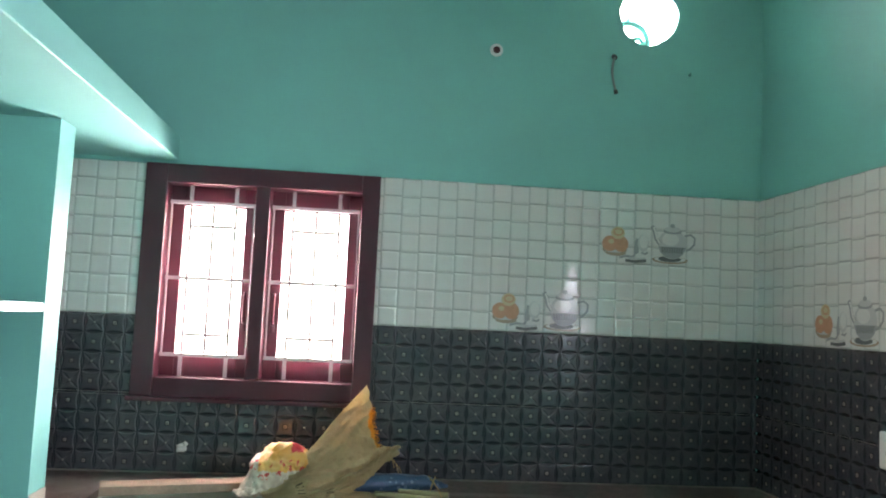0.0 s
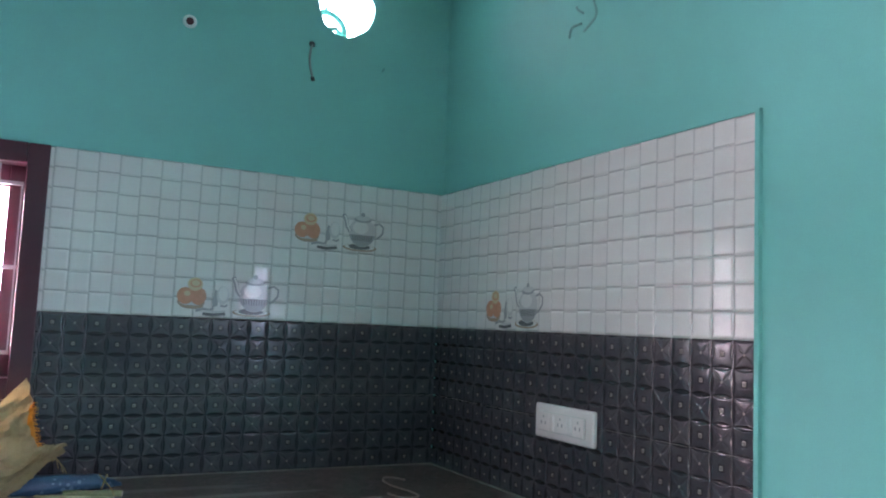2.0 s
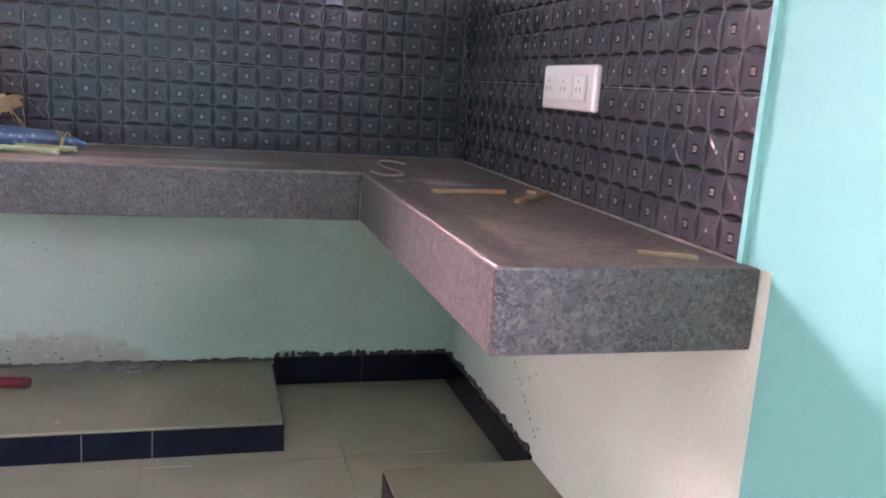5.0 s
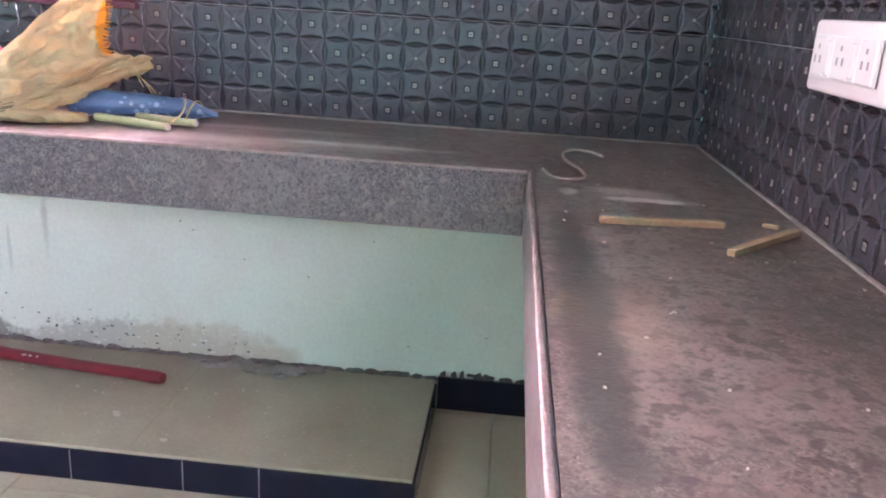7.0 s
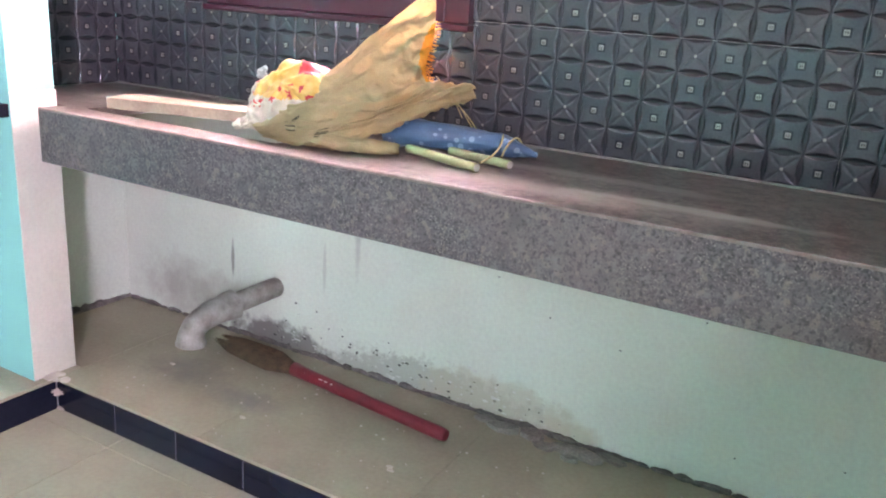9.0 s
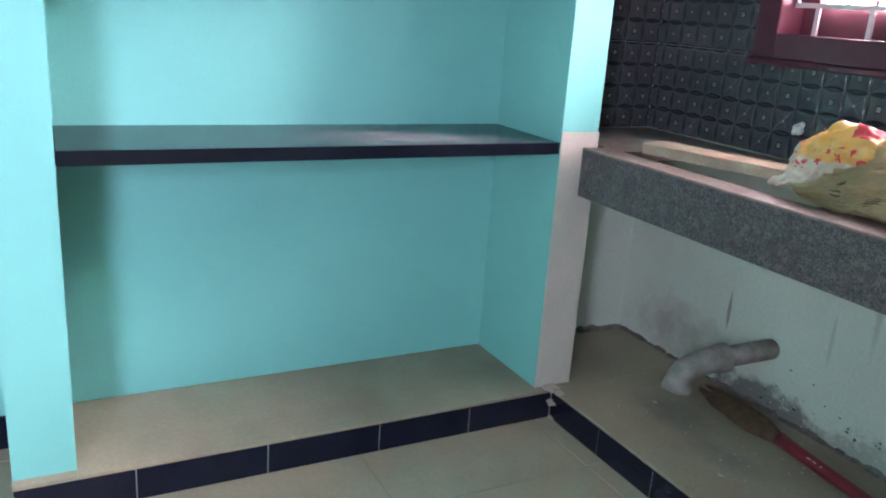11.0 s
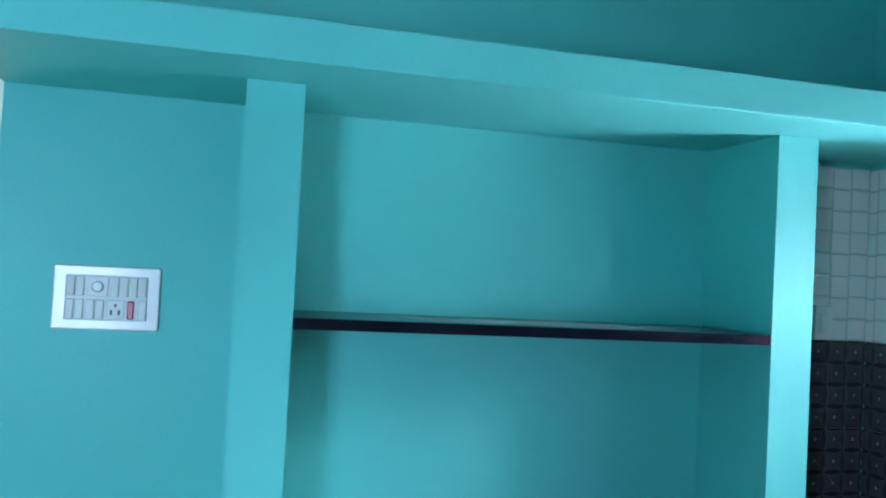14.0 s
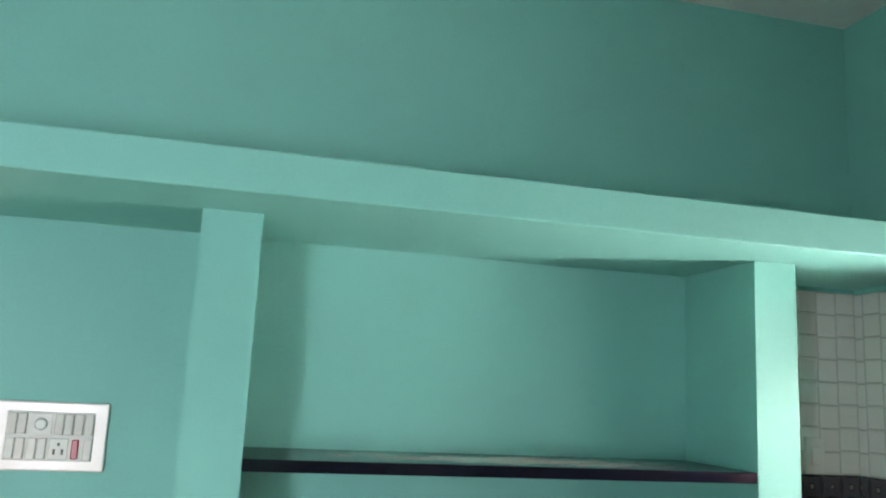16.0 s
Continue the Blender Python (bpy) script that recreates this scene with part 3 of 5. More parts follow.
def tile_mesh(kind, u0, u1, v0, v1):
    """A piece of moulded tile between pattern coordinates u (along the wall) and v (up); its back lies in y = 0.006."""

    def lines(lo, hi):
        inner = [(k + c) * CELL for k in range(math.floor(lo / CELL), math.ceil(hi / CELL)) for c in CUTS[kind]]
        return np.array([lo, *[x for x in inner if lo + 1e-4 < x < hi - 1e-4], hi])

    us, vs = lines(u0, u1), lines(v0, v1)
    U, V = np.meshgrid(us, vs)
    mu, mv = np.clip(U, u0 + 1e-6, u1 - 1e-6), np.clip(V, v0 + 1e-6, v1 - 1e-6)
    ci, cj = np.floor(mu / CELL), np.floor(mv / CELL)
    fu, fv = 2 * (U / CELL - ci) - 1, 2 * (V / CELL - cj) - 1
    h = 0.0070 * (dark_relief(fu, fv, (ci + cj) % 2 == 1) if kind == "dark" else white_relief(fu, fv, ci % 2 == 0))
    nv, nu = U.shape
    e = 0.0005
    Us = np.where(U == u0, u0 + e / 3, np.where(U == u1, u1 - e / 3, U))
    Vs = np.where(V == v0, v0 + e, np.where(V == v1, v1 - e, V))
    verts = np.stack((Us.ravel(), -h.ravel(), Vs.ravel()), 1).tolist()
    k = (np.arange(nv - 1)[:, None] * nu + np.arange(nu - 1)[None, :]).ravel()
    faces = np.stack((k, k + 1, k + nu + 1, k + nu), 1).tolist()
    # facet colours: bronze boss, black hollows, glossy rims; grey groove shade on white tiles
    A, B = np.meshgrid((us[:-1] + us[1:]) / 2 / CELL, (vs[:-1] + vs[1:]) / 2 / CELL)
    p, q = np.abs(2 * (A % 1) - 1), np.abs(2 * (B % 1) - 1)
    m = np.maximum(p, q)
    if kind == "dark":
        odd = (np.floor(A) + np.floor(B)) % 2 == 1
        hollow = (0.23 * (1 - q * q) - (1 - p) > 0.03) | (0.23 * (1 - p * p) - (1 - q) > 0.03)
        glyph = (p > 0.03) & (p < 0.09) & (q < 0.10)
        # hollows, boss ring and glyph take the darker tile colour
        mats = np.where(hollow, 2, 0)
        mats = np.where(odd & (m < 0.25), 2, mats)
        mats = np.where((odd & (m < 0.16) & ~glyph) | (~odd & (m < 0.09)), 1, mats)
        mats = np.where(p > 0.94, 3, mats)
    else:
        # groove shade as colour: stronger at one horizontal edge, paler at the sides
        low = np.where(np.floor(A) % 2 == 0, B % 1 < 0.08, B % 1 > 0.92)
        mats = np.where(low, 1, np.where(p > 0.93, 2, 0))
    mats = mats.ravel().tolist()
    smooth = [True] * len(faces)
    rim = [i for i in range(nu)] + [j * nu + nu - 1 for j in range(1, nv)] + [(nv - 1) * nu + i for i in range(nu - 2, -1, -1)] + [j * nu for j in range(nv - 2, 0, -1)]
    top, base = len(verts), len(verts) + len(rim)
    verts += [verts[k] for k in rim]
    verts += [(verts[k][0], 0.006, verts[k][2]) for k in rim]
    for k in range(len(rim)):
        j = (k + 1) % len(rim)
        faces.append((top + j, top + k, base + k, base + j))
        mats.append(0)
        smooth.append(False)
    me = bpy.data.meshes.new(kind + "_tile")
    me.from_pydata(verts, [], faces)
    me.polygons.foreach_set("material_index", mats)
    me.polygons.foreach_set("use_smooth", smooth)
    for m in ([DARK_TILE, BRONZE, TILE_LENS, TILE_RIM] if kind == "dark" else [WHITE_TILE, GROOVE_SHADE, TILE_SIDE]):
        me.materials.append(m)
    me.update()
    return me


TILE_W, TILE_H = 6 * CELL, 4 * CELL
tile_cache = {}


def minus(rect, hole):
    """What is left of a rectangle beside, under and over a hole."""
    u0, u1, v0, v1 = rect
    a0, a1, b0, b1 = hole
    if a1 <= u0 or a0 >= u1 or b1 <= v0 or b0 >= v1:
        return [rect]
    out = []
    if b0 > v0:
        out.append((u0, u1, v0, b0))
    if b1 < v1:
        out.append((u0, u1, b1, v1))
    lo, hi = max(v0, b0), min(v1, b1)
    if a0 > u0:
        out.append((u0, a0, lo, hi))
    if a1 < u1:
        out.append((a1, u1, lo, hi))
    return [r for r in out if r[1] - r[0] > 0.006 and r[3] - r[2] > 0.006]


def tile_wall(m, ulo, uhi, parent, hole=None):
    """Two courses of charcoal tiles and two of white ones; u = 0 is a joint. Returns the tiles that carry a print, by (column, course)."""
    made = {}
    for course in range(4):
        kind = "dark" if course < 2 else "white"
        v_base = course * TILE_H
        for col in range(math.floor(ulo / TILE_W), math.ceil(uhi / TILE_W)):
            rect = (max(ulo, col * TILE_W), min(uhi, (col + 1) * TILE_W), v_base, v_base + TILE_H)
            if rect[1] - rect[0] < 0.006:
                continue
            for r in minus(rect, hole) if hole else [rect]:
                key = (kind, *(round(x, 4) for x in (r[0] - col * TILE_W, r[1] - col * TILE_W, r[2] - v_base, r[3] - v_base)))
                if key not in tile_cache:
                    tile_cache[key] = tile_mesh(*key)
                ob = new("tile", tile_cache[key])
                ob.parent = parent
                jog = random.uniform(-0.0003, 0.0003)
                ob.matrix_world = m @ pose(col * TILE_W, jog, v_base)
                made.setdefault((col, course), ob)
    whole = (ulo, uhi, 0.0, 4 * TILE_H)
    bed = part("grout", boxes(*[(r[0], r[1], 0.0018, 0.0058, r[2], r[3]) for r in (minus(whole, hole) if hole else [whole])]), GROUT, parent)
    bed.matrix_world = m
    return made


U_N, U_E = 0.712, 2.780
M_N = pose(U_N, WY + 0.0055, ZC)
M_E = Matrix.Translation((RX + 0.0055, U_E, ZC)) @ pose(0, 0, 0, 0, 0, -90)
M_W = Matrix.Translation((LX - 0.0055, WY - 7 * CELL, ZC)) @ pose(0, 0, 0, 0, 0, 90)
tiles_n = tile_wall(M_N, LX - 0.003 - U_N, RX + 0.003 - U_N, wall_north, (WIN[0] - U_N, WIN[1] - U_N, WIN[2] - ZC, WIN[3] - ZC))
tiles_e = tile_wall(M_E, -(WY - U_E) - 0.003, U_E - 1.445, wall_east)
tiles_w = tile_wall(M_W, 2.72 - (WY - 7 * CELL), 7 * CELL + 0.003, wall_west)
# white jointing at the corner and along the worktop
structure("trim_joint", boxes(
    (LX, RX, WY - 0.004, WY + 0.004, ZC, ZC + 0.004), (RX - 0.004, RX + 0.004, 1.445, WY, ZC, ZC + 0.004)), CHIP, "pale cement joint along the worktop")
# painted edge of the tiling at its free end and top
structure("trim_tile_edge", boxes((RX - 0.001, PRX, 1.430, 1.4445, ZC, ZT + 0.006), (RX - 0.0005, PRX, 1.430, WY, ZT + 0.0005, ZT + 0.008), (WIN[1] + 0.002, RX, WY, PLY, ZT + 0.0005, ZT + 0.008), (LX, WIN[0] - 0.002, WY, PLY, ZT + 0.0005, LOFT_Z0 - 0.001)), TEAL, "turquoise painted edge of the tiling")


def print_on(tile, col, course):
    """Tea things printed on a glazed tile: oranges in a bowl, a cup with cutlery, a striped pot on a saucer."""
    bm = bmesh.new()
    layer = [0]

    def poly(pts, mat):
        y = -0.0072 - 0.00012 * layer[0]
        layer[0] += 1
        f = bm.faces.new([bm.verts.new((x, y, z)) for x, z in pts])
        f.material_index = mat

    def disc(cx, cz, rx, rz, mat, a0=0, a1=360, n=22):
        poly([(cx + rx * math.cos(radians(a0 + (a1 - a0) * k / n)), cz + rz * math.sin(radians(a0 + (a1 - a0) * k / n))) for k in range(n + (0 if a1 - a0 == 360 else 1))], mat)

    def band(pts, w, mat):
        left, right = [], []
        for k, (x, z) in enumerate(pts):
            x0, z0 = pts[max(k - 1, 0)]
            x1, z1 = pts[min(k + 1, len(pts) - 1)]
            d = math.hypot(x1 - x0, z1 - z0)
            nx, nz = -(z1 - z0) / d * w / 2, (x1 - x0) / d * w / 2
            left.append((x + nx, z + nz))
            right.append((x - nx, z - nz))
        poly(left + right[::-1], mat)

    # bowl of fruit
    disc(0.066, 0.058, 0.052, 0.022, 5)
    disc(0.066, 0.060, 0.044, 0.016, 1)
    disc(0.044, 0.082, 0.032, 0.033, 3)
    disc(0.092, 0.082, 0.031, 0.034, 3)
    disc(0.050, 0.091, 0.012, 0.010, 4)
    disc(0.078, 0.128, 0.029, 0.026, 4)
    disc(0.080, 0.131, 0.021, 0.016, 3)
    disc(0.080, 0.132, 0.016, 0.011, 4)
    disc(0.070, 0.046, 0.045, 0.014, 5, 180, 360)
    # cutlery and folded napkin
    band([(0.085, 0.026), (0.115, 0.034), (0.140, 0.030), (0.152, 0.040)], 0.010, 0)
    band([(0.112, 0.016), (0.150, 0.012), (0.200, 0.018)], 0.012, 2)
    band([(0.126, 0.026), (0.165, 0.024), (0.198, 0.028)], 0.008, 1)
    poly([(0.150, 0.040), (0.168, 0.050), (0.166, 0.105), (0.155, 0.112), (0.146, 0.070)], 0)
    # glass cup
    disc(0.186, 0.090, 0.024, 0.036, 1)
    disc(0.188, 0.096, 0.018, 0.028, 6)
    band([(0.178, 0.050), (0.196, 0.046), (0.206, 0.054)], 0.008, 0)
    # saucer and pot
    disc(0.302, 0.026, 0.078, 0.016, 5)
    disc(0.302, 0.029, 0.068, 0.012, 6)
    disc(0.300, 0.030, 0.050, 0.012, 2)
    disc(0.310, 0.092, 0.062, 0.062, 1)
    disc(0.310, 0.092, 0.060, 0.060, 0, 190, 350)
    for k in range(9):
        x = 0.266 + k * 0.011
        band([(x, 0.080), (x + (x - 0.31) * -0.12, 0.056)], 0.004, 2)
    disc(0.302, 0.112, 0.036, 0.026, 6)
    disc(0.310, 0.146, 0.040, 0.012, 0)
    disc(0.310, 0.154, 0.034, 0.012, 1)
    disc(0.310, 0.169, 0.010, 0.009, 0)
    band([(0.256, 0.092), (0.240, 0.112), (0.234, 0.140), (0.222, 0.164)], 0.018, 0)
    band([(0.256, 0.094), (0.243, 0.114), (0.237, 0.140), (0.227, 0.160)], 0.008, 6)
    band([(0.362, 0.128), (0.388, 0.136), (0.406, 0.122), (0.404, 0.096), (0.384, 0.074), (0.368, 0.068)], 0.009, 0)
    ob = part("print", bm, [GREY_PRINT, PALE_PRINT, DARK_PRINT, ORANGE_PRINT, LEMON_PRINT, BOWL_PRINT, WHITE_TILE], tile, "tea pot and oranges printed on the tile")
    return ob


print_on(tiles_n[(-1, 2)], -1, 2)
print_on(tiles_n[(0, 3)], 0, 3)
print_on(tiles_e[(0, 2)], 0, 2)

# ---- floor ----
floor = structure("floor", boxes((PLX - 0.22, PRX, BACK, PLY, -0.12, -0.006)), GROUT, "beige floor tiles with thin joints")
tile_me = {}
for i in range(-5, 4):
    for j in range(-8, 3):
        x0, x1 = max(PLX - 0.22, 0.90 + (i - 1) * 0.6), min(PRX, 0.90 + i * 0.6)
        y0, y1 = max(BACK, 2.57 + (j - 1) * 0.6), min(PLY, 2.57 + j * 0.6)
        if x1 - x0 < 0.02 or y1 - y0 < 0.02:
            continue
        key = (round(x1 - x0, 3), round(y1 - y0, 3))
        if key not in tile_me:
            b = bmesh.new()
            box(b, 0.0012, key[0] - 0.0012, 0.0012, key[1] - 0.0012, -0.008, 0.0, bevel=0.0012, seg=1)
            tile_me[key] = bpy.data.meshes.new("tile")
            b.to_mesh(tile_me[key])
            b.free()
            tile_me[key].materials.append(FLOOR)
        t = new("tile", tile_me[key])
        t.parent, t.location = floor, (x0, y0, 0)

# raised plinths: under the window counter and the shelf, and under the short leg of the counter
PZ = 0.098
plinth = structure("plinth", slab((ABX, PLX, -1.202, 0.706), (PS0, 2.644, PN1, PLY), lambda x, y: (y > 2.644 and x > PLX) or (x < -1.202 and y < PN1), -0.006, PZ - 0.010), GROUT, "raised beige tiled plinth with black tiled front")
for x0, x1 in ((-1.190, -0.62), (-0.6195, -0.02), (-0.0195, 0.711)):
    part("tile", boxes((x0, x1, 2.635, PLY, PZ - 0.010, PZ), bevel=0.0015), PLINTH, plinth)
for r in ((PLX, -1.1915, PN1 + 0.003, PLY), (ABX, -1.1915, AL0 + 0.001, AL1 - 0.001), (-1.2225, -1.1915, PS0, AL0), (-1.2195, -1.1915, AL1, PN1)):
    part("tile", boxes((*r, PZ - 0.010, PZ)), PLINTH, plinth)
cuts = (-1.1895, -0.940, -0.700, -0.460, -0.170, 0.126, 0.324, 0.718)
for x0, x1 in zip(cuts, cuts[1:]):
    part("tile", boxes((x0 + 0.001, x1 - 0.001, 2.632, 2.644, 0.0, PZ - 0.011), bevel=0.001), BLACK_SKIRT, plinth)
cuts = (1.083, 1.36, 1.70, 2.03, 2.33, 2.6315)
for y0, y1 in zip(cuts, cuts[1:]):
    part("tile", boxes((-1.202, -1.190, y0 + 0.001, y1 - 0.001, 0.0, PZ - 0.011), bevel=0.001), BLACK_SKIRT, plinth)
part("grout", boxes((-1.188, 0.716, 2.6335, 2.6435, 0.001, PZ - 0.013)), GROUT, plinth)
part("grout", boxes((-1.2015, -1.1915, 1.085, 2.630, 0.001, PZ - 0.013)), GROUT, plinth)
part("tile", boxes((0.706, 0.718, 2.646, 3.199, 0.0, PZ - 0.011), bevel=0.001), BLACK_SKIRT, plinth)
plinth_2 = structure("plinth_short", boxes((0.972, PRX, 1.40, 2.268, -0.006, PZ - 0.010)), GROUT, "raised beige tiled plinth under the short counter")
part("tile", boxes((0.962, PRX, 1.39, 2.280, PZ - 0.010, PZ), bevel=0.002), PLINTH, plinth_2)
for x0, x1, y0, y1 in ((0.960, 0.972, 1.40, 1.83), (0.960, 0.972, 1.832, 2.278), (0.972, 1.19, 2.268, 2.280), (1.192, PRX, 2.268, 2.280), (0.972, PRX, 1.388, 1.400)):
    part("tile", boxes((x0, x1, y0, y1, 0.0, PZ - 0.011)), BLACK_SKIRT, plinth_2)
skirt = structure("baseboard", boxes((0.720, PRX - 0.012, PLY - 0.004, PLY, 0.0, 0.112)), GROUT, "black tiled baseboard")
part("tile", boxes((0.720, 1.06, PLY - 0.014, PLY - 0.003, 0.001, 0.110), bevel=0.001), BLACK_SKIRT, skirt)
part("tile", boxes((1.062, PRX - 0.013, PLY - 0.014, PLY - 0.003, 0.001, 0.110), bevel=0.001), BLACK_SKIRT, skirt)
part("tile", boxes((PRX - 0.012, PRX, 2.282, 2.75, 0.001, 0.110), bevel=0.001), BLACK_SKIRT, skirt)
part("tile", boxes((PRX - 0.012, PRX, 2.752, PLY, 0.001, 0.110), bevel=0.001), BLACK_SKIRT, skirt)
skirt_2 = structure("baseboard_door", boxes((SWX, SWX + 0.003, OPEN, PS0 - 0.001, 0.0, 0.098)), GROUT, "black tiled baseboard")
part("tile", boxes((SWX + 0.003, SWX + 0.013, OPEN + 0.003, 0.76, 0.001, 0.100), bevel=0.001), BLACK_SKIRT, skirt_2)
part("tile", boxes((SWX + 0.003, SWX + 0.013, 0.762, PS0 - 0.002, 0.001, 0.100), bevel=0.001), BLACK_SKIRT, skirt_2)

# ---- counter ----
counter = thing("kitchen_counter", "grey speckled granite L-shaped counter with deep apron and open sink cut-out", "counter")
HX0, HX1, HY0, HY1 = -1.105, -0.440, 2.728, 3.030
zt0 = ZC - 0.028
b = slab((LX, -1.184, HX0, HX1, 0.936, RX + 0.008), (1.398, 2.650, PN1 + 0.004, HY0, HY1, WY),
         lambda x, y: not (HX0 < x < HX1 and HY0 < y < HY1) and (x > 0.936 or y > 2.650) and (x > -1.184 or y > PN1 + 0.004), zt0, ZC)
part("worktop", b, GRANITE_TOP, counter, "dusty brown-grey granite top")
b = bmesh.new()
box(b, -1.188, 0.924, 2.640, 2.668, ZC - 0.147, ZC - 0.0015, bevel=0.003)
part("apron", b, GRANITE, counter, "speckled grey granite apron")
b = bmesh.new()
box(b, 0.925, 0.9355, 1.398, 2.639, ZC - 0.147, ZC + 0.0015, bevel=0.004)
part("apron", b, GRANITE, counter, "pinkish grey granite apron")
b = bmesh.new()
box(b, 0.9245, RX + 0.010, 1.389, 1.3976, ZC - 0.147, ZC + 0.0005, bevel=0.0035)
part("apron", b, GRANITE, counter, "rough grey granite end panel")
# worn rounded nosing; its paler pinkish colour also paints the edge sheen
b = bmesh.new()
box(b, 0.9238, 0.9330, 1.393, 2.638, ZC - 0.006, ZC + 0.0032, bevel=0.0035, seg=3)
part("nosing", b, NOSING, counter, "worn rounded edge with a pinkish sheen in its colour")
# pale strip that paints the highlight along the front edge
b = bmesh.new()
box(b, -1.186, 0.9232, 2.6386, 2.6480, ZC - 0.006, ZC + 0.0014, bevel=0.003, seg=3)
part("nosing", b, NOSING, counter, "rounded front edge with a highlight in its paler colour")
b = bmesh.new()
box(b, -1.188, -1.162, 2.670, 2.714, ZC - 0.147, ZC - 0.0015, bevel=0.003)
part("apron", b, GRANITE, counter)

# ---- shelf recess ----
for z, th in ((0.899, 0.034), (1.516, 0.028)):
    b = bmesh.new()
    box(b, ABX + 0.001, PIER_X - 0.004, AL0 + 0.001, AL1 - 0.001, z - th, z, bevel=0.003)
    sh = structure("shelf", b, BLACK_STONE, "polished black granite shelf with dust")
    b = bmesh.new()
    box(b, PIER_X - 0.006, PIER_X - 0.001, AL0 + 0.0015, AL1 - 0.0015, z - th - 0.001, z + 0.0005, bevel=0.0015)
    part("edge", b, POLISHED, sh, "polished black front edge")

# ---- window ----
win = tagged(new("window_1"), "maroon painted wooden window with white metal grille, shut", "window", kind="structure")
X0, X1, Z0, Z1 = WIN
LIGHTS = ((-1.026, -0.684), (-0.628, -0.269))
ZL0, ZL1 = 1.252, 2.006
b = bmesh.new()
for r in ((X0, LIGHTS[0][0], Z0, Z1), (LIGHTS[1][1], X1, Z0, Z1), (LIGHTS[0][1], LIGHTS[1][0], ZL0, ZL1), (LIGHTS[0][0], LIGHTS[1][1], ZL1, Z1), (LIGHTS[0][0], LIGHTS[1][1], Z0, ZL0)):
    box(b, r[0], r[1], WY - 0.022, WY + 0.075, r[2], r[3], bevel=0.004)
part("window_frame", b, MAROON, win)
part("window_sill", boxes((X0 - 0.012, X1 + 0.004, WY - 0.030, WY + 0.01, Z0 - 0.018, Z0 - 0.001), bevel=0.004), MAROON, win)
part("reveal", boxes((X0, X0 + 0.03, WY + 0.076, PLY + 0.22, Z0, Z1), (X1 - 0.03, X1, WY + 0.076, PLY + 0.22, Z0, Z1), (X0, X1, WY + 0.076, PLY + 0.22, Z0, Z0 + 0.03), (X0, X1, WY + 0.076, PLY + 0.22, Z1 - 0.03, Z1)), MAROON, win)
for lx0, lx1 in LIGHTS:
    w = lx1 - lx0
    ys0, ys1 = WY + 0.078, WY + 0.112
    g0, g1 = lx0 + 0.052, lx1 - 0.050
    sash = part("sash", boxes((lx0 - 0.01, g0, ys0, ys1, ZL0 - 0.01, ZL1 + 0.01), (g1, lx1 + 0.01, ys0, ys1, ZL0 - 0.01, ZL1 + 0.01), (g0, g1, ys0, ys1, 1.927, ZL1 + 0.01), (g0, g1, ys0, ys1, ZL0 - 0.01, 1.333), bevel=0.003), MAROON, win)
    pane = part("pane", boxes((g0 - 0.005, g1 + 0.005, ys0 + 0.015, ys0 + 0.019, 1.328, 1.932)), GLASS, sash)
    pane.visible_shadow = False
    hx = lx1 - 0.030 if lx0 < -0.9 else lx0 + 0.030
    part("handle", tube([(hx, ys0, 1.47), (hx, ys0 - 0.02, 1.48), (hx, ys0 - 0.026, 1.53), (hx, ys0 - 0.020, 1.58), (hx, ys0, 1.59)], 0.006), MAROON, sash)
    part("hinge", boxes((hx - 0.008, hx + 0.008, ys0 - 0.008, ys0, 1.435, 1.465), bevel=0.002), MAROON, sash)
    yg = WY + 0.030
    grille = part("grille", boxes((lx0 + 0.004, lx1 - 0.004, yg, yg + 0.010, 1.930, 1.944), bevel=0.001), GRILL_WHITE, win, "white metal window bars")
    for z in (1.636, 1.336):
        part("bar", boxes((lx0 + 0.004, lx1 - 0.004, yg, yg + 0.010, z - 0.007, z + 0.007), bevel=0.001), GRILL_WHITE, grille)
    sl, sr = lx0 + 0.25 * w, lx0 + 0.76 * w
    for x in (sl, sr):
        part("bar", boxes((x - 0.007, x + 0.007, yg, yg + 0.008, 1.942, ZL1)), GRILL_WHITE, grille)
        part("bar", boxes((x - 0.007, x + 0.007, yg, yg + 0.008, ZL0, 1.331)), GRILL_WHITE, grille)
    for x in (sl, (sl + sr) / 2, sr):
        part("bar", tube([(x, yg + 0.014, 1.336), (x, yg + 0.014, 1.937)], 0.006, 8), GRILL_WHITE, grille)
    for z in (1.844, 1.416):
        part("bar", boxes((sl, sr, yg + 0.006, yg + 0.012, z - 0.006, z + 0.006)), GRILL_WHITE, grille)
    for x in (lx0 + 0.008, lx1 - 0.012):
        part("bar", boxes((x, x + 0.006, yg, yg + 0.010, 1.336, 1.937)), GRILL_WHITE, grille)

# side window towards the yard, its shutters folded back outside
win2 = tagged(new("window_2"), "maroon window frame open to the yard", "window", kind="structure")
part("window_frame", boxes((PRX - 0.006, PRX + 0.08, W2[0], W2[0] + 0.05, W2[2], W2[3]), (PRX - 0.006, PRX + 0.08, W2[1] - 0.05, W2[1], W2[2], W2[3]), (PRX - 0.006, PRX + 0.08, W2[0] + 0.05, W2[1] - 0.05, W2[2], W2[2] + 0.05), (PRX - 0.006, PRX + 0.08, W2[0] + 0.05, W2[1] - 0.05, W2[3] - 0.05, W2[3])), MAROON, win2)

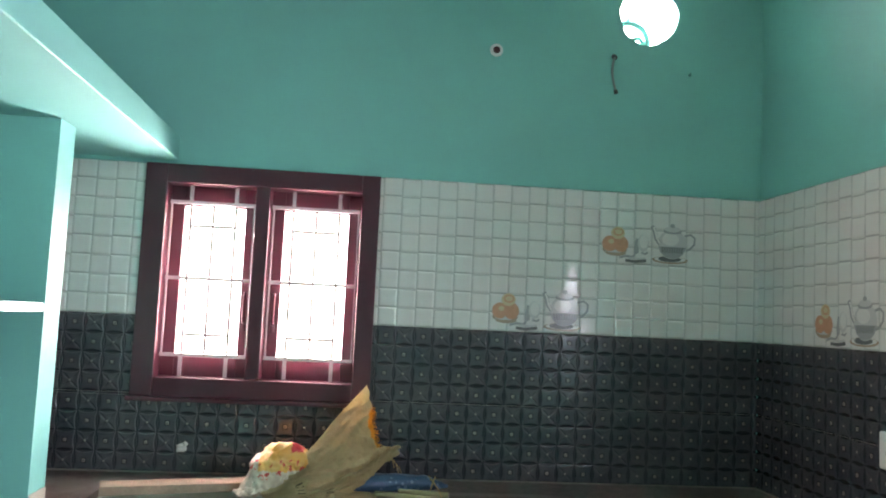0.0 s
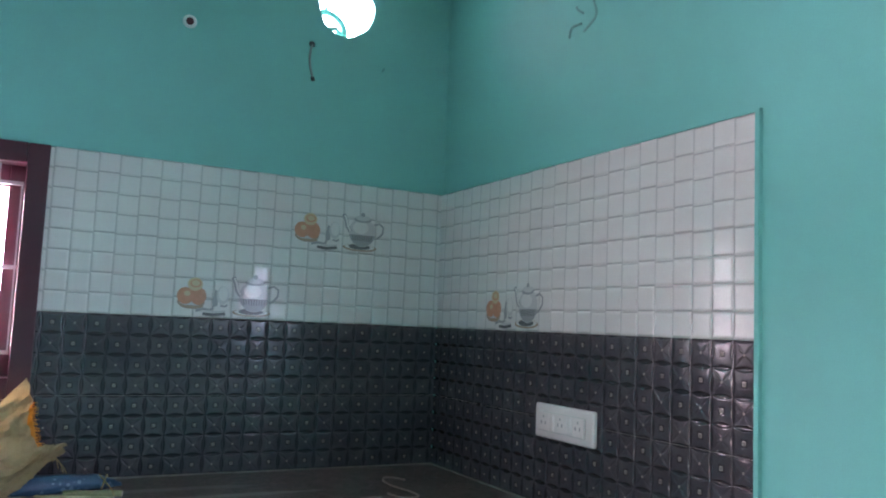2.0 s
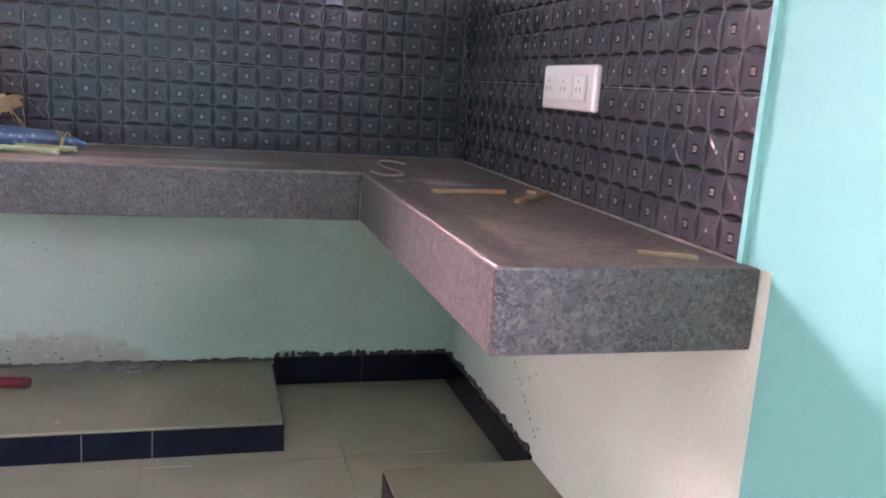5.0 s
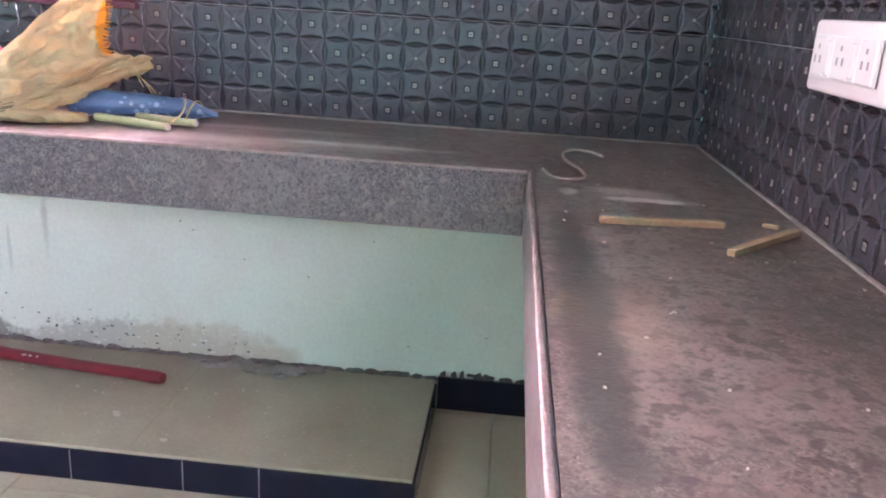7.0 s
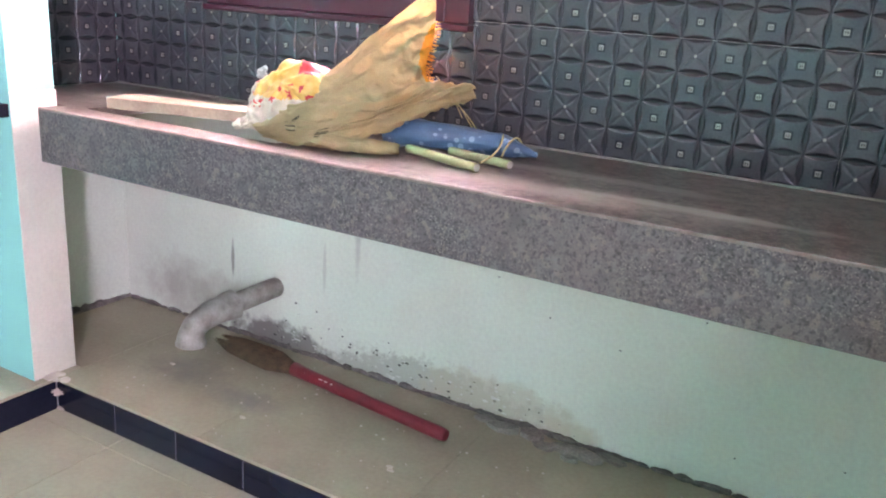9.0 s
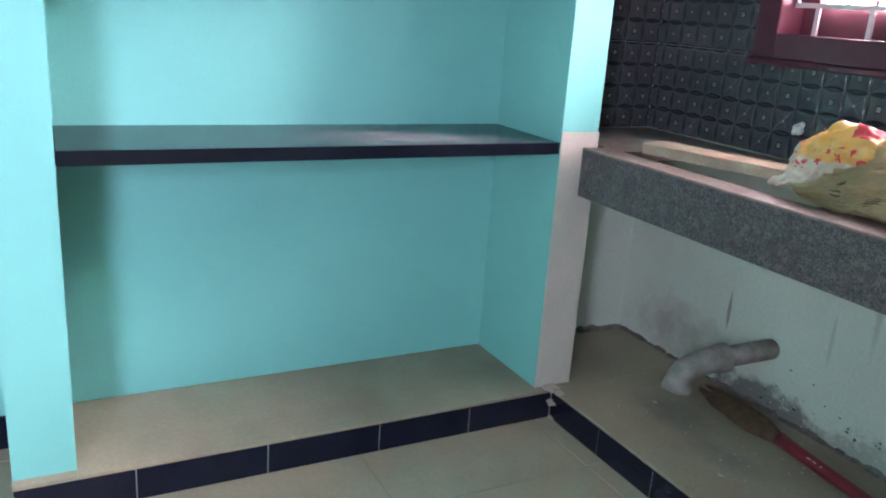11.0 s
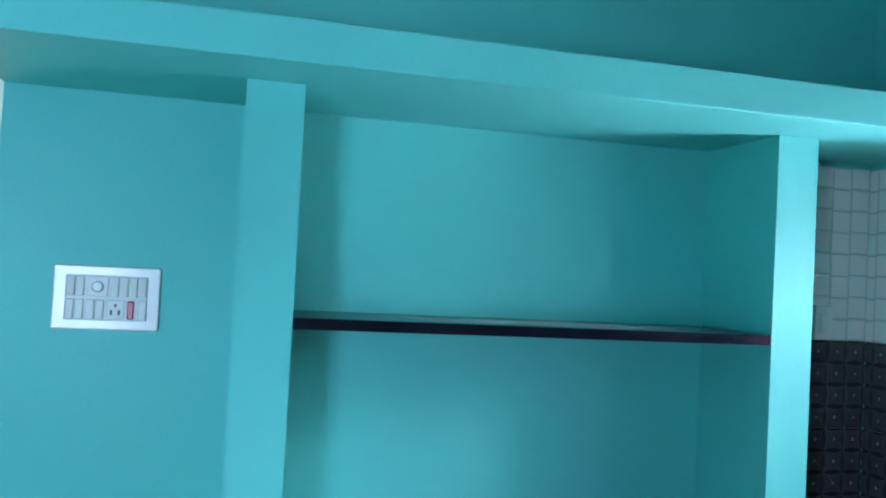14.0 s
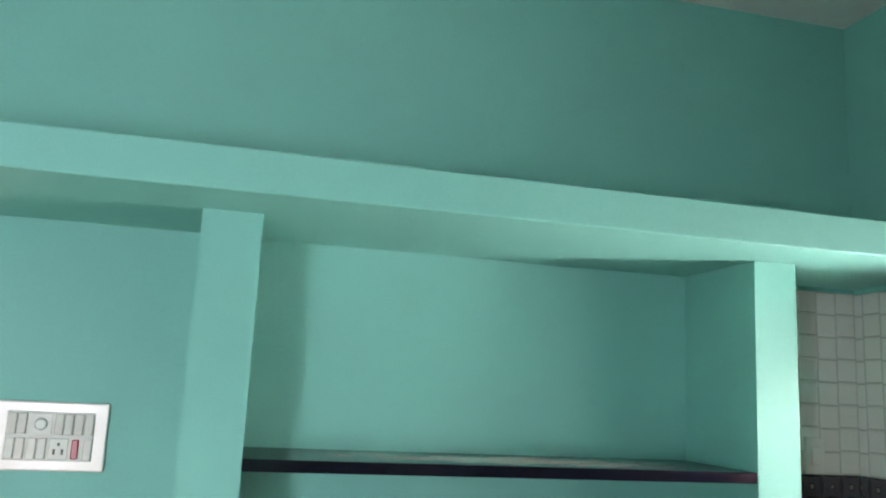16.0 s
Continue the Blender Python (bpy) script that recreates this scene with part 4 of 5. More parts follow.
# vent hole: a curled turquoise grille at its outer mouth
vent = tagged(new("vent_grille"), "curled turquoise wall-vent grille in a round hole", "vent")
vx, vz, vy = VENT[0], VENT[1], PLY + 0.10
part("scroll", tube(arc((vx - 0.055, vy, vz - 0.085), 0.085, -40, 140, 16), 0.014, 8), TEAL, vent)
part("scroll", tube([(vx - 0.135, vy, vz - 0.075), (vx - 0.10, vy, vz - 0.055), (vx - 0.055, vy, vz - 0.075), (vx - 0.01, vy, vz - 0.065), (vx + 0.02, vy, vz - 0.095)], 0.011, 8), TEAL, vent)
part("scroll", tube([(vx - 0.085, vy, vz - 0.02), (vx - 0.09, vy, vz - 0.06), (vx - 0.07, vy, vz - 0.11), (vx - 0.04, vy, vz - 0.125)], 0.011, 8), TEAL, vent)
part("finial", tube([(vx - 0.062, vy, vz - 0.005), (vx - 0.058, vy, vz + 0.025)], [0.015, 0.006], 8), TEAL, vent)


# ---- things ----
def spline(points, n):
    """Points on a smooth line through the given ones."""
    p = [Vector(q) for q in points]
    p = [2 * p[0] - p[1], *p, 2 * p[-1] - p[-2]]
    out = []
    for k in range(n + 1):
        t = k / n * (len(p) - 3)
        i = min(int(t), len(p) - 4)
        t -= i
        a, b, c, d = p[i:i + 4]
        out.append(0.5 * (2 * b + (c - a) * t + (2 * a - 5 * b + 4 * c - d) * t * t + (3 * b - 3 * c + d - a) * t ** 3))
    return out


def at_wall(base, label, category, m, group=""):
    ob = thing(base, label, category, group)
    ob.matrix_world = m
    return ob


# wall fittings: local x along the wall, z up, the room towards -y
board = at_wall("switch_board", "large white plastic switch board with regulator, socket and red switch", "switch board",
                Matrix.Translation((SWX, 0.742, 1.529)) @ pose(0, 0, 0, 0, 0, 90))
b = bmesh.new()
box(b, -0.138, 0.138, -0.014, 0.0, -0.088, 0.088, bevel=0.005, seg=3)
part("plate", b, WHITE_PLASTIC, board)
part("recess", boxes((-0.106, 0.106, -0.0165, -0.0135, -0.062, 0.062), bevel=0.002), GREY_PLASTIC, board)
for z0, z1, xs in ((0.004, 0.058, (-0.102, -0.078, 0.010, 0.034, 0.058, 0.082)), (-0.058, -0.004, (-0.102, -0.078, -0.050, -0.026, 0.084))):
    for x in xs:
        v = bmesh.new()
        box(v, x, x + 0.021, -0.0225, -0.016, z0, z1, bevel=0.003)
        for vert in v.verts:
            if vert.co.y < -0.019:
                vert.co.y += 0.0035 * (vert.co.z - (z0 + z1) / 2) / 0.027
        part("switch", v, WHITE_PLASTIC, board)
reg = part("regulator", boxes((-0.050, 0.004, -0.020, -0.016, 0.004, 0.058), bevel=0.002), GREY_PLASTIC, board)
part("knob", tube([(-0.023, -0.019, 0.031), (-0.023, -0.028, 0.031), (-0.023, -0.030, 0.031)], [0.016, 0.015, 0.011], 20), GREY_PLASTIC, reg)
sock = part("socket", boxes((0.002, 0.048, -0.020, -0.016, -0.058, -0.004), bevel=0.002), GREY_PLASTIC, board)
for x, z, h in ((0.025, -0.019, 0.004), (0.015, -0.038, 0.007), (0.035, -0.038, 0.007)):
    part("pin_hole", boxes((x - 0.003, x + 0.003, -0.0206, -0.0198, z - h, z + h)), SLOT, sock)
part("switch", boxes((0.056, 0.073, -0.0235, -0.016, -0.056, -0.006), bevel=0.003), RED_PLASTIC, board, "red indicator switch")

sw2 = at_wall("switch_plate", "white plastic modular switch and socket plate on charcoal tiles", "switch plate",
              Matrix.Translation((RX - 0.001, 2.221, 1.182)) @ pose(0, 0, 0, 0, 0, -90))
b = bmesh.new()
box(b, -0.162, 0.162, -0.016, 0.004, -0.058, 0.058, bevel=0.008, seg=3)
for vert in b.verts:
    vert.co.y -= 0.006 * (1 - (vert.co.x / 0.162) ** 2) if vert.co.y < -0.004 else 0
part("plate", b, WHITE_PLASTIC, sw2)
part("recess", boxes((-0.128, 0.128, -0.0245, -0.020, -0.034, 0.034), bevel=0.002), GREY_PLASTIC, sw2)
for x0, x1 in ((-0.124, -0.066), (-0.064, -0.036), (-0.034, 0.034), (0.036, 0.064), (0.066, 0.124)):
    mod = part("module", boxes((x0, x1, -0.0275, -0.024, -0.031, 0.031), bevel=0.002), WHITE_PLASTIC, sw2)
    if x1 - x0 > 0.05:
        cx = (x0 + x1) / 2
        for dx, dz, hh in ((0, 0.016, 0.004), (-0.011, -0.004, 0.006), (0.011, -0.004, 0.006)):
            part("pin_hole", boxes((cx + dx - 0.003, cx + dx + 0.003, -0.0281, -0.0273, dz - hh, dz + hh)), GREY_PRINT, mod)
    else:
        part("rocker", boxes((x0 + 0.003, x1 - 0.003, -0.031, -0.027, -0.026, 0.026), bevel=0.003), WHITE_PLASTIC, mod)

sw3 = at_wall("switch_plate", "small white plastic socket plate on white tiles", "switch plate",
              Matrix.Translation((LX + 0.002, 3.020, 1.545)) @ pose(0, 0, 0, 0, 0, 90))
b = bmesh.new()
box(b, -0.035, 0.035, -0.012, 0.004, -0.058, 0.058, bevel=0.004)
part("plate", b, WHITE_PLASTIC, sw3)
part("rocker", boxes((-0.018, 0.018, -0.016, -0.011, -0.030, 0.030), bevel=0.003), WHITE_PLASTIC, sw3)

conduit = thing("conduit_outlet", "dark red conduit end in a white plaster ring", "conduit")
b = bmesh.new()
tube([(0.253, PLY - 0.004, 2.648), (0.253, PLY + 0.002, 2.648)], [0.024, 0.030], 20, bm=b)
part("plaster_ring", b, CEILING_WHITE, conduit)
part("pipe_mouth", tube([(0.253, PLY - 0.006, 2.648), (0.253, PLY, 2.648)], 0.015, 16), material("dark_red_pvc", (0.10, 0.012, 0.016), 0.5), conduit)
cable = thing("hanging_cable", "short dark cable hanging out of the turquoise wall", "cable")
part("plug_end", tube([(0.755, PLY + 0.003, 2.661), (0.755, PLY - 0.014, 2.652)], 0.012, 10), CABLE, cable)
part("wire", tube(spline([(0.755, PLY - 0.010, 2.655), (0.744, PLY - 0.020, 2.61), (0.746, PLY - 0.022, 2.56), (0.762, PLY - 0.018, 2.505)], 14), 0.005), GREY_PRINT, cable)
part("wire_tip", tube([(0.760, PLY - 0.018, 2.512), (0.765, PLY - 0.017, 2.496)], 0.009), CABLE, cable)
for pts in ([(2.145, 2.645), (2.125, 2.62), (2.125, 2.57), (2.175, 2.525)], [(2.235, 2.635), (2.215, 2.618), (2.195, 2.600)], [(2.275, 2.535), (2.245, 2.560), (2.205, 2.566)]):
    w = thing("wire_end", "short painted-over wire end sticking out of the turquoise wall", "wire", "wire ends")
    part("wire", tube(spline([(PRX - 0.006 - 0.012 * (k % 2), y, z) for k, (y, z) in enumerate(pts)], 10), 0.0042), PAINTED_WIRE, w)
stub = thing("pipe_stub", "short grey pipe stub with a copper end on the turquoise wall", "pipe")
part("pipe", tube([(PRX + 0.004, 0.640, 0.968), (PRX - 0.050, 0.642, 0.968)], 0.011, 12), CHALK, stub)
part("end", tube([(PRX - 0.050, 0.642, 0.968), (PRX - 0.056, 0.642, 0.968)], [0.012, 0.009], 12), COPPER, stub)


# sack, bag and bundle on the worktop
def pleat(x):
    """A sharp zigzag between 0 and 1."""
    return abs(2 * (x - math.floor(x)) - 1)


def loft(bm, spine, radii, around, along, crinkle, seed, mat=0, close=(True, True)):
    """A crumpled cloth tube along a line; radii are pairs (across, up)."""
    line = spline(spine, along)
    rad = spline([(a, b, 0) for a, b in radii], along)
    rings = []
    for i, p in enumerate(line):
        d = (line[min(i + 1, along)] - line[max(i - 1, 0)]).normalized()
        s = d.cross(Vector((0, 0, 1)))
        s = s.normalized() if s.length > 0.05 else Vector((0, -1, 0))
        u = s.cross(d).normalized()
        ring = []
        for k in range(around):
            a = 2 * math.pi * k / around
            wob = noise.noise(Vector((2.2 * math.cos(a) + seed, 2.2 * math.sin(a), 5.0 * i / along)))
            amp = 0.6 + 1.5 * noise.noise(Vector((1.7 * math.cos(a), 1.7 * math.sin(a) + seed, 3.0 * i / along + 7)))
            fold = 1 + 0.06 * (pleat(4 * a / (2 * math.pi) + seed + 0.9 * wob) - 0.5) + amp * (0.05 * (pleat(7 * a / (2 * math.pi) + 1.6 * wob - 1.1 * i / along) - 0.5) + 0.02 * (pleat(17 * a / (2 * math.pi) + 2.6 * wob + 2.0 * i / along) - 0.5))
            q = p + fold * (rad[i].x * math.cos(a) * s + rad[i].y * math.sin(a) * u)
            nz = noise.noise_vector(q * 18 + Vector((seed, 0, 0))) * 0.6 + noise.noise_vector(q * 60 + Vector((0, seed, 0))) * 0.35
            ridge = sum(w * abs(noise.noise(q * f + Vector((seed, f, 0)))) for f, w in ((9, 0.9), (21, 0.6), (48, 0.35)))
            out = (q - p).normalized()
            q = q + crinkle * (0.8 * nz + (0.5 - 1.6 * ridge) * out)
            q.z = max(q.z, ZC + 0.003 + 0.004 * abs(nz.x))
            ring.append(bm.verts.new(q))
        rings.append(ring)
    for a, b in zip(rings, rings[1:]):
        for k in range(around):
            f = bm.faces.new((a[k], b[k], b[(k + 1) % around], a[(k + 1) % around]))
            f.smooth, f.material_index = True, mat
    for flag, ring in zip(close, (rings[0][::-1], rings[-1])):
        if flag:
            bm.faces.new(ring).material_index = mat
    bmesh.ops.recalc_face_normals(bm, faces=bm.faces)
    return rings


sack = thing("woven_sack", "crumpled yellow woven plastic sack slumped on the worktop", "sack")
# the cloth hangs from its tip down to the hem: rows from the ridge to the hem, each from the knotted end to the mouth
CLOTH = [
    [(-0.55, 2.80, 0.92), (-0.41, 2.86, 1.04), (-0.31, 2.94, 1.16), (-0.21, 3.03, 1.265)],
    [(-0.55, 2.78, 0.91), (-0.38, 2.81, 0.99), (-0.27, 2.90, 1.09), (-0.185, 2.99, 1.16)],
    [(-0.54, 2.77, 0.905), (-0.36, 2.76, 0.95), (-0.22, 2.84, 1.01), (-0.165, 2.935, 1.06)],
    [(-0.52, 2.76, 0.90), (-0.35, 2.735, 0.92), (-0.21, 2.83, 0.97), (-0.08, 3.00, 1.05)],
    [(-0.50, 2.755, 0.895), (-0.36, 2.725, 0.897), (-0.22, 2.85, 0.94), (-0.09, 3.03, 1.00)],
]
NU, NV = 110, 100
across = [spline(row, NU) for row in CLOTH]
sheet = [spline([row[i] for row in across], NV) for i in range(NU + 1)]
b = bmesh.new()
grid, back = [], []
for i in range(NU + 1):
    line, rear = [], []
    for k in range(NV + 1):
        u, v = i / NU, k / NV
        p = sheet[i][k]
        du = sheet[min(i + 1, NU)][k] - sheet[max(i - 1, 0)][k]
        dv = sheet[i][min(k + 1, NV)] - sheet[i][max(k - 1, 0)]
        n = du.cross(dv).normalized()
        sway = 0.6 * noise.noise(Vector((2.1 * u, 2.3 * v, 4.4)))
        fold = abs(noise.noise(Vector((1.6 * u, 6.5 * (v + 0.25 * sway), 1.7)))) + 0.45 * abs(noise.noise(Vector((3.5 * u, 17 * (v + 0.12 * sway), 7.3))))
        crease = abs(noise.noise(p * 17 + Vector((3, 0, 0)))) + 0.5 * abs(noise.noise(p * 41)) + 0.2 * abs(noise.noise(p * 90))
        q = p + n * (0.040 * (fold - 0.30) + 0.020 * (0.3 - crease)) * min(1, 6 * v + 0.3)
        if v > 0.97:
            q += Vector((0, 0, 0.004 * noise.noise(p * 90)))
        q.z = max(q.z, ZC + 0.006)
        side = n if n.y > 0 else -n
        line.append(b.verts.new(q))
        rear.append(b.verts.new(q + 0.002 * side))
    grid.append(line)
    back.append(rear)
for i in range(NU):
    for k in range(NV):
        f = b.faces.new((grid[i][k], grid[i + 1][k], grid[i + 1][k + 1], grid[i][k + 1]))
        u, v = (i + 0.5) / NU, (k + 0.5) / NV
        f.smooth = True
        orange = u > 0.915 + 0.03 * math.sin(17 * v) + 0.35 * abs(v - 0.40) and 0.20 < v < 0.53
        ink = (0.20 < u < 0.245 and 0.36 < v < 0.68 and k % 6 in (0, 1)) or (0.37 < u < 0.43 and 0.66 < v < 0.86 and k % 4 in (0, 1))
        f.material_index = 1 if orange else 2 if ink else 0
        b.faces.new((back[i][k + 1], back[i + 1][k + 1], back[i + 1][k], back[i][k])).smooth = True
for i in range(NU):
    for k in (0, NV):
        b.faces.new((grid[i][k], back[i][k], back[i + 1][k], grid[i + 1][k]))
for k in range(NV):
    for i in (0, NU):
        b.faces.new((grid[i][k], grid[i][k + 1], back[i][k + 1], back[i][k]))
bmesh.ops.recalc_face_normals(b, faces=b.faces)
mouth = [v.co.copy() for v in grid[NU][20:54]]
part("cloth", b, [SACK, SACK_ORANGE, SACK_PRINT], sack)
b = bmesh.new()
loft(b, [(-0.36, 2.775, 0.908), (-0.30, 2.782, 0.910), (-0.24, 2.806, 0.907), (-0.175, 2.845, 0.902)],
     [(0.050, 0.016), (0.062, 0.020), (0.056, 0.017), (0.034, 0.008)], 90, 56, 0.013, 7.7)
part("base_fold", b, SACK, sack)
b = bmesh.new()
for p in mouth:
    for k in range(2):
        q = p + Vector((0.0, 0, random.uniform(-0.003, 0.003)))
        tube([q, q + Vector((random.uniform(0.008, 0.018), random.uniform(0.0, 0.008), random.uniform(-0.006, 0.002)))], [0.0012, 0.0006], 3, bm=b)
part("fringe", b, SACK_ORANGE, sack, "frayed orange threads")
for k in range(5):
    p = Vector((-0.170 + 0.004 * k, 2.985, 1.060 - 0.008 * k))
    q = Vector((-0.135 + 0.02 * k, 2.95 + 0.02 * k, 1.02 - 0.025 * k))
    part("thread", tube(spline([p, (p + q) / 2 + Vector((0.015, -0.02, 0.012)), q], 8), 0.0012, 5), TWINE, sack)


carrier = thing("carrier_bag", "crumpled white carrier bag with orange and red print", "bag")
b = bmesh.new()
loft(b, [(-0.635, 2.800, 0.903), (-0.590, 2.825, 0.925), (-0.540, 2.845, 0.960), (-0.470, 2.875, 0.995), (-0.390, 2.900, 0.990)],
     [(0.030, 0.010), (0.070, 0.036), (0.085, 0.066), (0.085, 0.078), (0.045, 0.045)], 90, 70, 0.018, 9.2)
for f in b.faces:
    c = f.calc_center_median()
    if c.z > 0.985 and -0.565 < c.x < -0.40 and c.y < 2.93:
        f.material_index = 1
    if c.z > 1.045 and -0.46 < c.x < -0.41 or (noise.noise(c * 60) > 0.3 and 0.96 < c.z < 1.02 and c.x > -0.62):
        f.material_index = 2
part("body", b, [CARRIER, CARRIER_ORANGE, CARRIER_RED], carrier)
bundle = thing("wrapped_bundle", "blue plastic wrapped bundle tied with jute twine", "bundle")
b = bmesh.new()
loft(b, [(-0.25, 2.905, 0.925), (-0.20, 2.915, 0.930), (-0.08, 2.950, 0.928), (0.02, 2.975, 0.922), (0.075, 2.985, 0.914), (0.105, 2.992, 0.908)],
     [(0.036, 0.032), (0.042, 0.034), (0.042, 0.032), (0.034, 0.026), (0.018, 0.015), (0.006, 0.005)], 36, 36, 0.006, 2.2)
part("wrap", b, BLUE_BAG, bundle)
part("twine", tube(spline([(0.035, 2.945, 0.895), (0.045, 2.950, 0.925), (0.055, 2.975, 0.945), (0.060, 3.000, 0.930), (0.058, 3.01, 0.90)], 12), 0.0022, 6), TWINE, bundle)
part("twine", tube(spline([(0.062, 2.79, 0.913), (0.058, 2.86, 0.922), (0.045, 2.92, 0.935), (0.03, 2.96, 0.950)], 12), 0.0022, 6), TWINE, bundle)
for x0, y0, x1, y1 in ((-0.165, 2.866, 0.058, 2.782), (-0.080, 2.915, 0.094, 2.868)):
    st = thing("green_stalk", "pale green cut stalk with ribbed skin", "stalk", "green stalks")
    b = bmesh.new()
    d = Vector((x1 - x0, y1 - y0, 0))
    pts = [Vector((x0, y0, ZC + 0.013)) + d * k / 24 for k in range(25)]
    tube(pts, [0.0100 + 0.0012 * (k % 2) for k in range(25)], 6, bm=b)
    part("stalk", b, GREEN, st)
    part("cut_end", tube([pts[-1], pts[-1] + d.normalized() * 0.002], 0.009, 6), CHALK, st)

plank = thing("wooden_plank", "dusty pale wooden plank laid across the sink opening", "plank")
b = bmesh.new()
box(b, 0, 0.70, -0.052, 0.052, 0, 0.030, bevel=0.002)
for v in b.verts:
    v.co += noise.noise_vector(v.co * 9) * 0.002
p = part("board", b, PLANK, plank)
p.matrix_world = Matrix.Translation((-1.082, 2.812, ZC + 0.003)) @ pose(0, 0, 0, 0, 0, 16.5)


def stick(a, c, w, h, label, mat):
    a, c = Vector(a), Vector(c)
    d = c - a
    ob = thing("wood_stick", label, "stick", "loose sticks")
    bm = bmesh.new()
    box(bm, 0, d.length, -w / 2, w / 2, 0, h, bevel=0.0012)
    for v in bm.verts:
        v.co += noise.noise_vector(v.co * 30) * 0.002
        v.co.z = max(v.co.z, 0)
    q = part("strip", bm, mat, ob)
    q.matrix_world = Matrix.Translation((a.x, a.y, ZC + 0.001)) @ pose(0, 0, 0, 0, 0, math.degrees(math.atan2(d.y, d.x)))


stick((1.040, 2.236, 0), (1.252, 2.266, 0), 0.015, 0.011, "thin raw wooden strip lying on the worktop", RAW_WOOD)
stick((1.221, 2.093, 0), (1.372, 2.256, 0), 0.014, 0.011, "thin raw wooden strip leaning towards the tiles", RAW_WOOD)
stick((1.328, 2.300, 0), (1.350, 2.284, 0), 0.010, 0.008, "short splinter of raw wood", RAW_WOOD)
stick((1.180, 2.262, 0), (1.235, 2.285, 0), 0.004, 0.004, "short splinter of raw wood", RAW_WOOD)
stick((1.236, 1.510, 0), (1.330, 1.462, 0), 0.016, 0.008, "short flat greenish wooden strip", material("weathered_wood", (0.26, 0.22, 0.13), 0.8))
hook = thing("wire_hook", "bent S-shaped steel wire hook lying on the worktop", "hook")
part("wire", tube(spline([(0.957, 2.665, ZC + 0.004), (0.975, 2.585, ZC + 0.004), (1.010, 2.565, ZC + 0.005), (1.042, 2.590, ZC + 0.006), (1.040, 2.660, ZC + 0.008), (1.012, 2.745, ZC + 0.012), (1.008, 2.820, ZC + 0.016), (1.035, 2.870, ZC + 0.018), (1.075, 2.870, ZC + 0.016), (1.104, 2.835, ZC + 0.013)], 48), 0.0034, 8), WIRE, hook)

# under the counter: drain elbow, broom
drain = thing("drain_pipe", "dusty grey plastic drain pipe elbow coming out of the wall", "pipe")
part("pipe", tube([(-0.855, PLY + 0.01, 0.302), (-0.905, 3.035, 0.272)], 0.033, 18), PIPE, drain)
part("elbow", tube(spline([(-0.897, 3.065, 0.277), (-0.918, 2.985, 0.262), (-0.930, 2.935, 0.238), (-0.934, 2.918, 0.210), (-0.935, 2.915, 0.178)], 14), [0.047] * 2 + [0.041] * 3 + [0.039] * 6 + [0.042] * 2 + [0.047] * 2, 18, caps=False), PIPE, drain)

broom = thing("hand_broom", "soft brown grass broom with a red plastic sleeve handle", "broom")
hz = PZ + 0.017
part("handle", tube([(-0.655, 3.066, hz + 0.006), (-0.60, 3.060, hz + 0.005), (-0.35, 3.034, hz + 0.001), (-0.10, 3.009, hz), (-0.082, 3.007, hz)], [0.0225, 0.019, 0.0175, 0.019, 0.015], 16), BROOM_RED, broom)
b = bmesh.new()
for k in range(170):
    a, rr = random.uniform(0, 2 * math.pi), math.sqrt(random.random())
    y0, z0 = 3.066 + 0.015 * rr * math.cos(a), hz + 0.004 + 0.013 * rr * math.sin(a)
    bend = random.uniform(0, 1)
    L = random.uniform(0.26, 0.36)
    pts = [(-0.640, y0, z0), (-0.640 - 0.4 * L, y0 + 0.014 + 0.040 * rr * math.cos(a), max(PZ + 0.003, z0 + 0.012 * math.sin(a) * rr)),
           (-0.640 - 0.75 * L, y0 + 0.022 + 0.034 * rr * math.cos(a), max(PZ + 0.003, z0 + 0.010 * math.sin(a))), (-0.640 - L, y0 + 0.030 + 0.012 * math.cos(a), max(PZ + 0.003, z0 - 0.004 + 0.014 * bend))]
    s = [Vector(q) for q in pts]
    rings = []
    for q, r0 in zip(s, (0.003, 0.003, 0.0024, 0.0010)):
        rings.append([b.verts.new(q + Vector((0, r0 * math.cos(t), r0 * math.sin(t)))) for t in (0, 2.1, 4.2)])
    for u, v in zip(rings, rings[1:]):
        for t in range(3):
            b.faces.new((u[t], v[t], v[(t + 1) % 3], u[(t + 1) % 3]))
part("bristles", b, BRISTLE, broom)
def lump(bm, c, size, seed, flat=0.45):
    r = bmesh.ops.create_icosphere(bm, subdivisions=2, radius=1.0)
    for v in r["verts"]:
        d = 1 + 0.55 * noise.noise(v.co * 1.7 + Vector((seed, 0, 0)))
        v.co = Vector(c) + Vector((v.co.x * size[0], v.co.y * size[1], v.co.z * size[2])) * d


for x, w in ((-0.616, 0.013), (-0.600, 0.007), (-0.532, 0.016), (-0.514, 0.009), (-0.49, 0.005)):
    b = bmesh.new()
    lump(b, (x, 3.066 - (x + 0.655) * 0.104 - 0.010, hz + 0.0155), (w, 0.006, 0.0025), x * 40)
    part("paint_splash", b, PAINT_DRIP, broom)


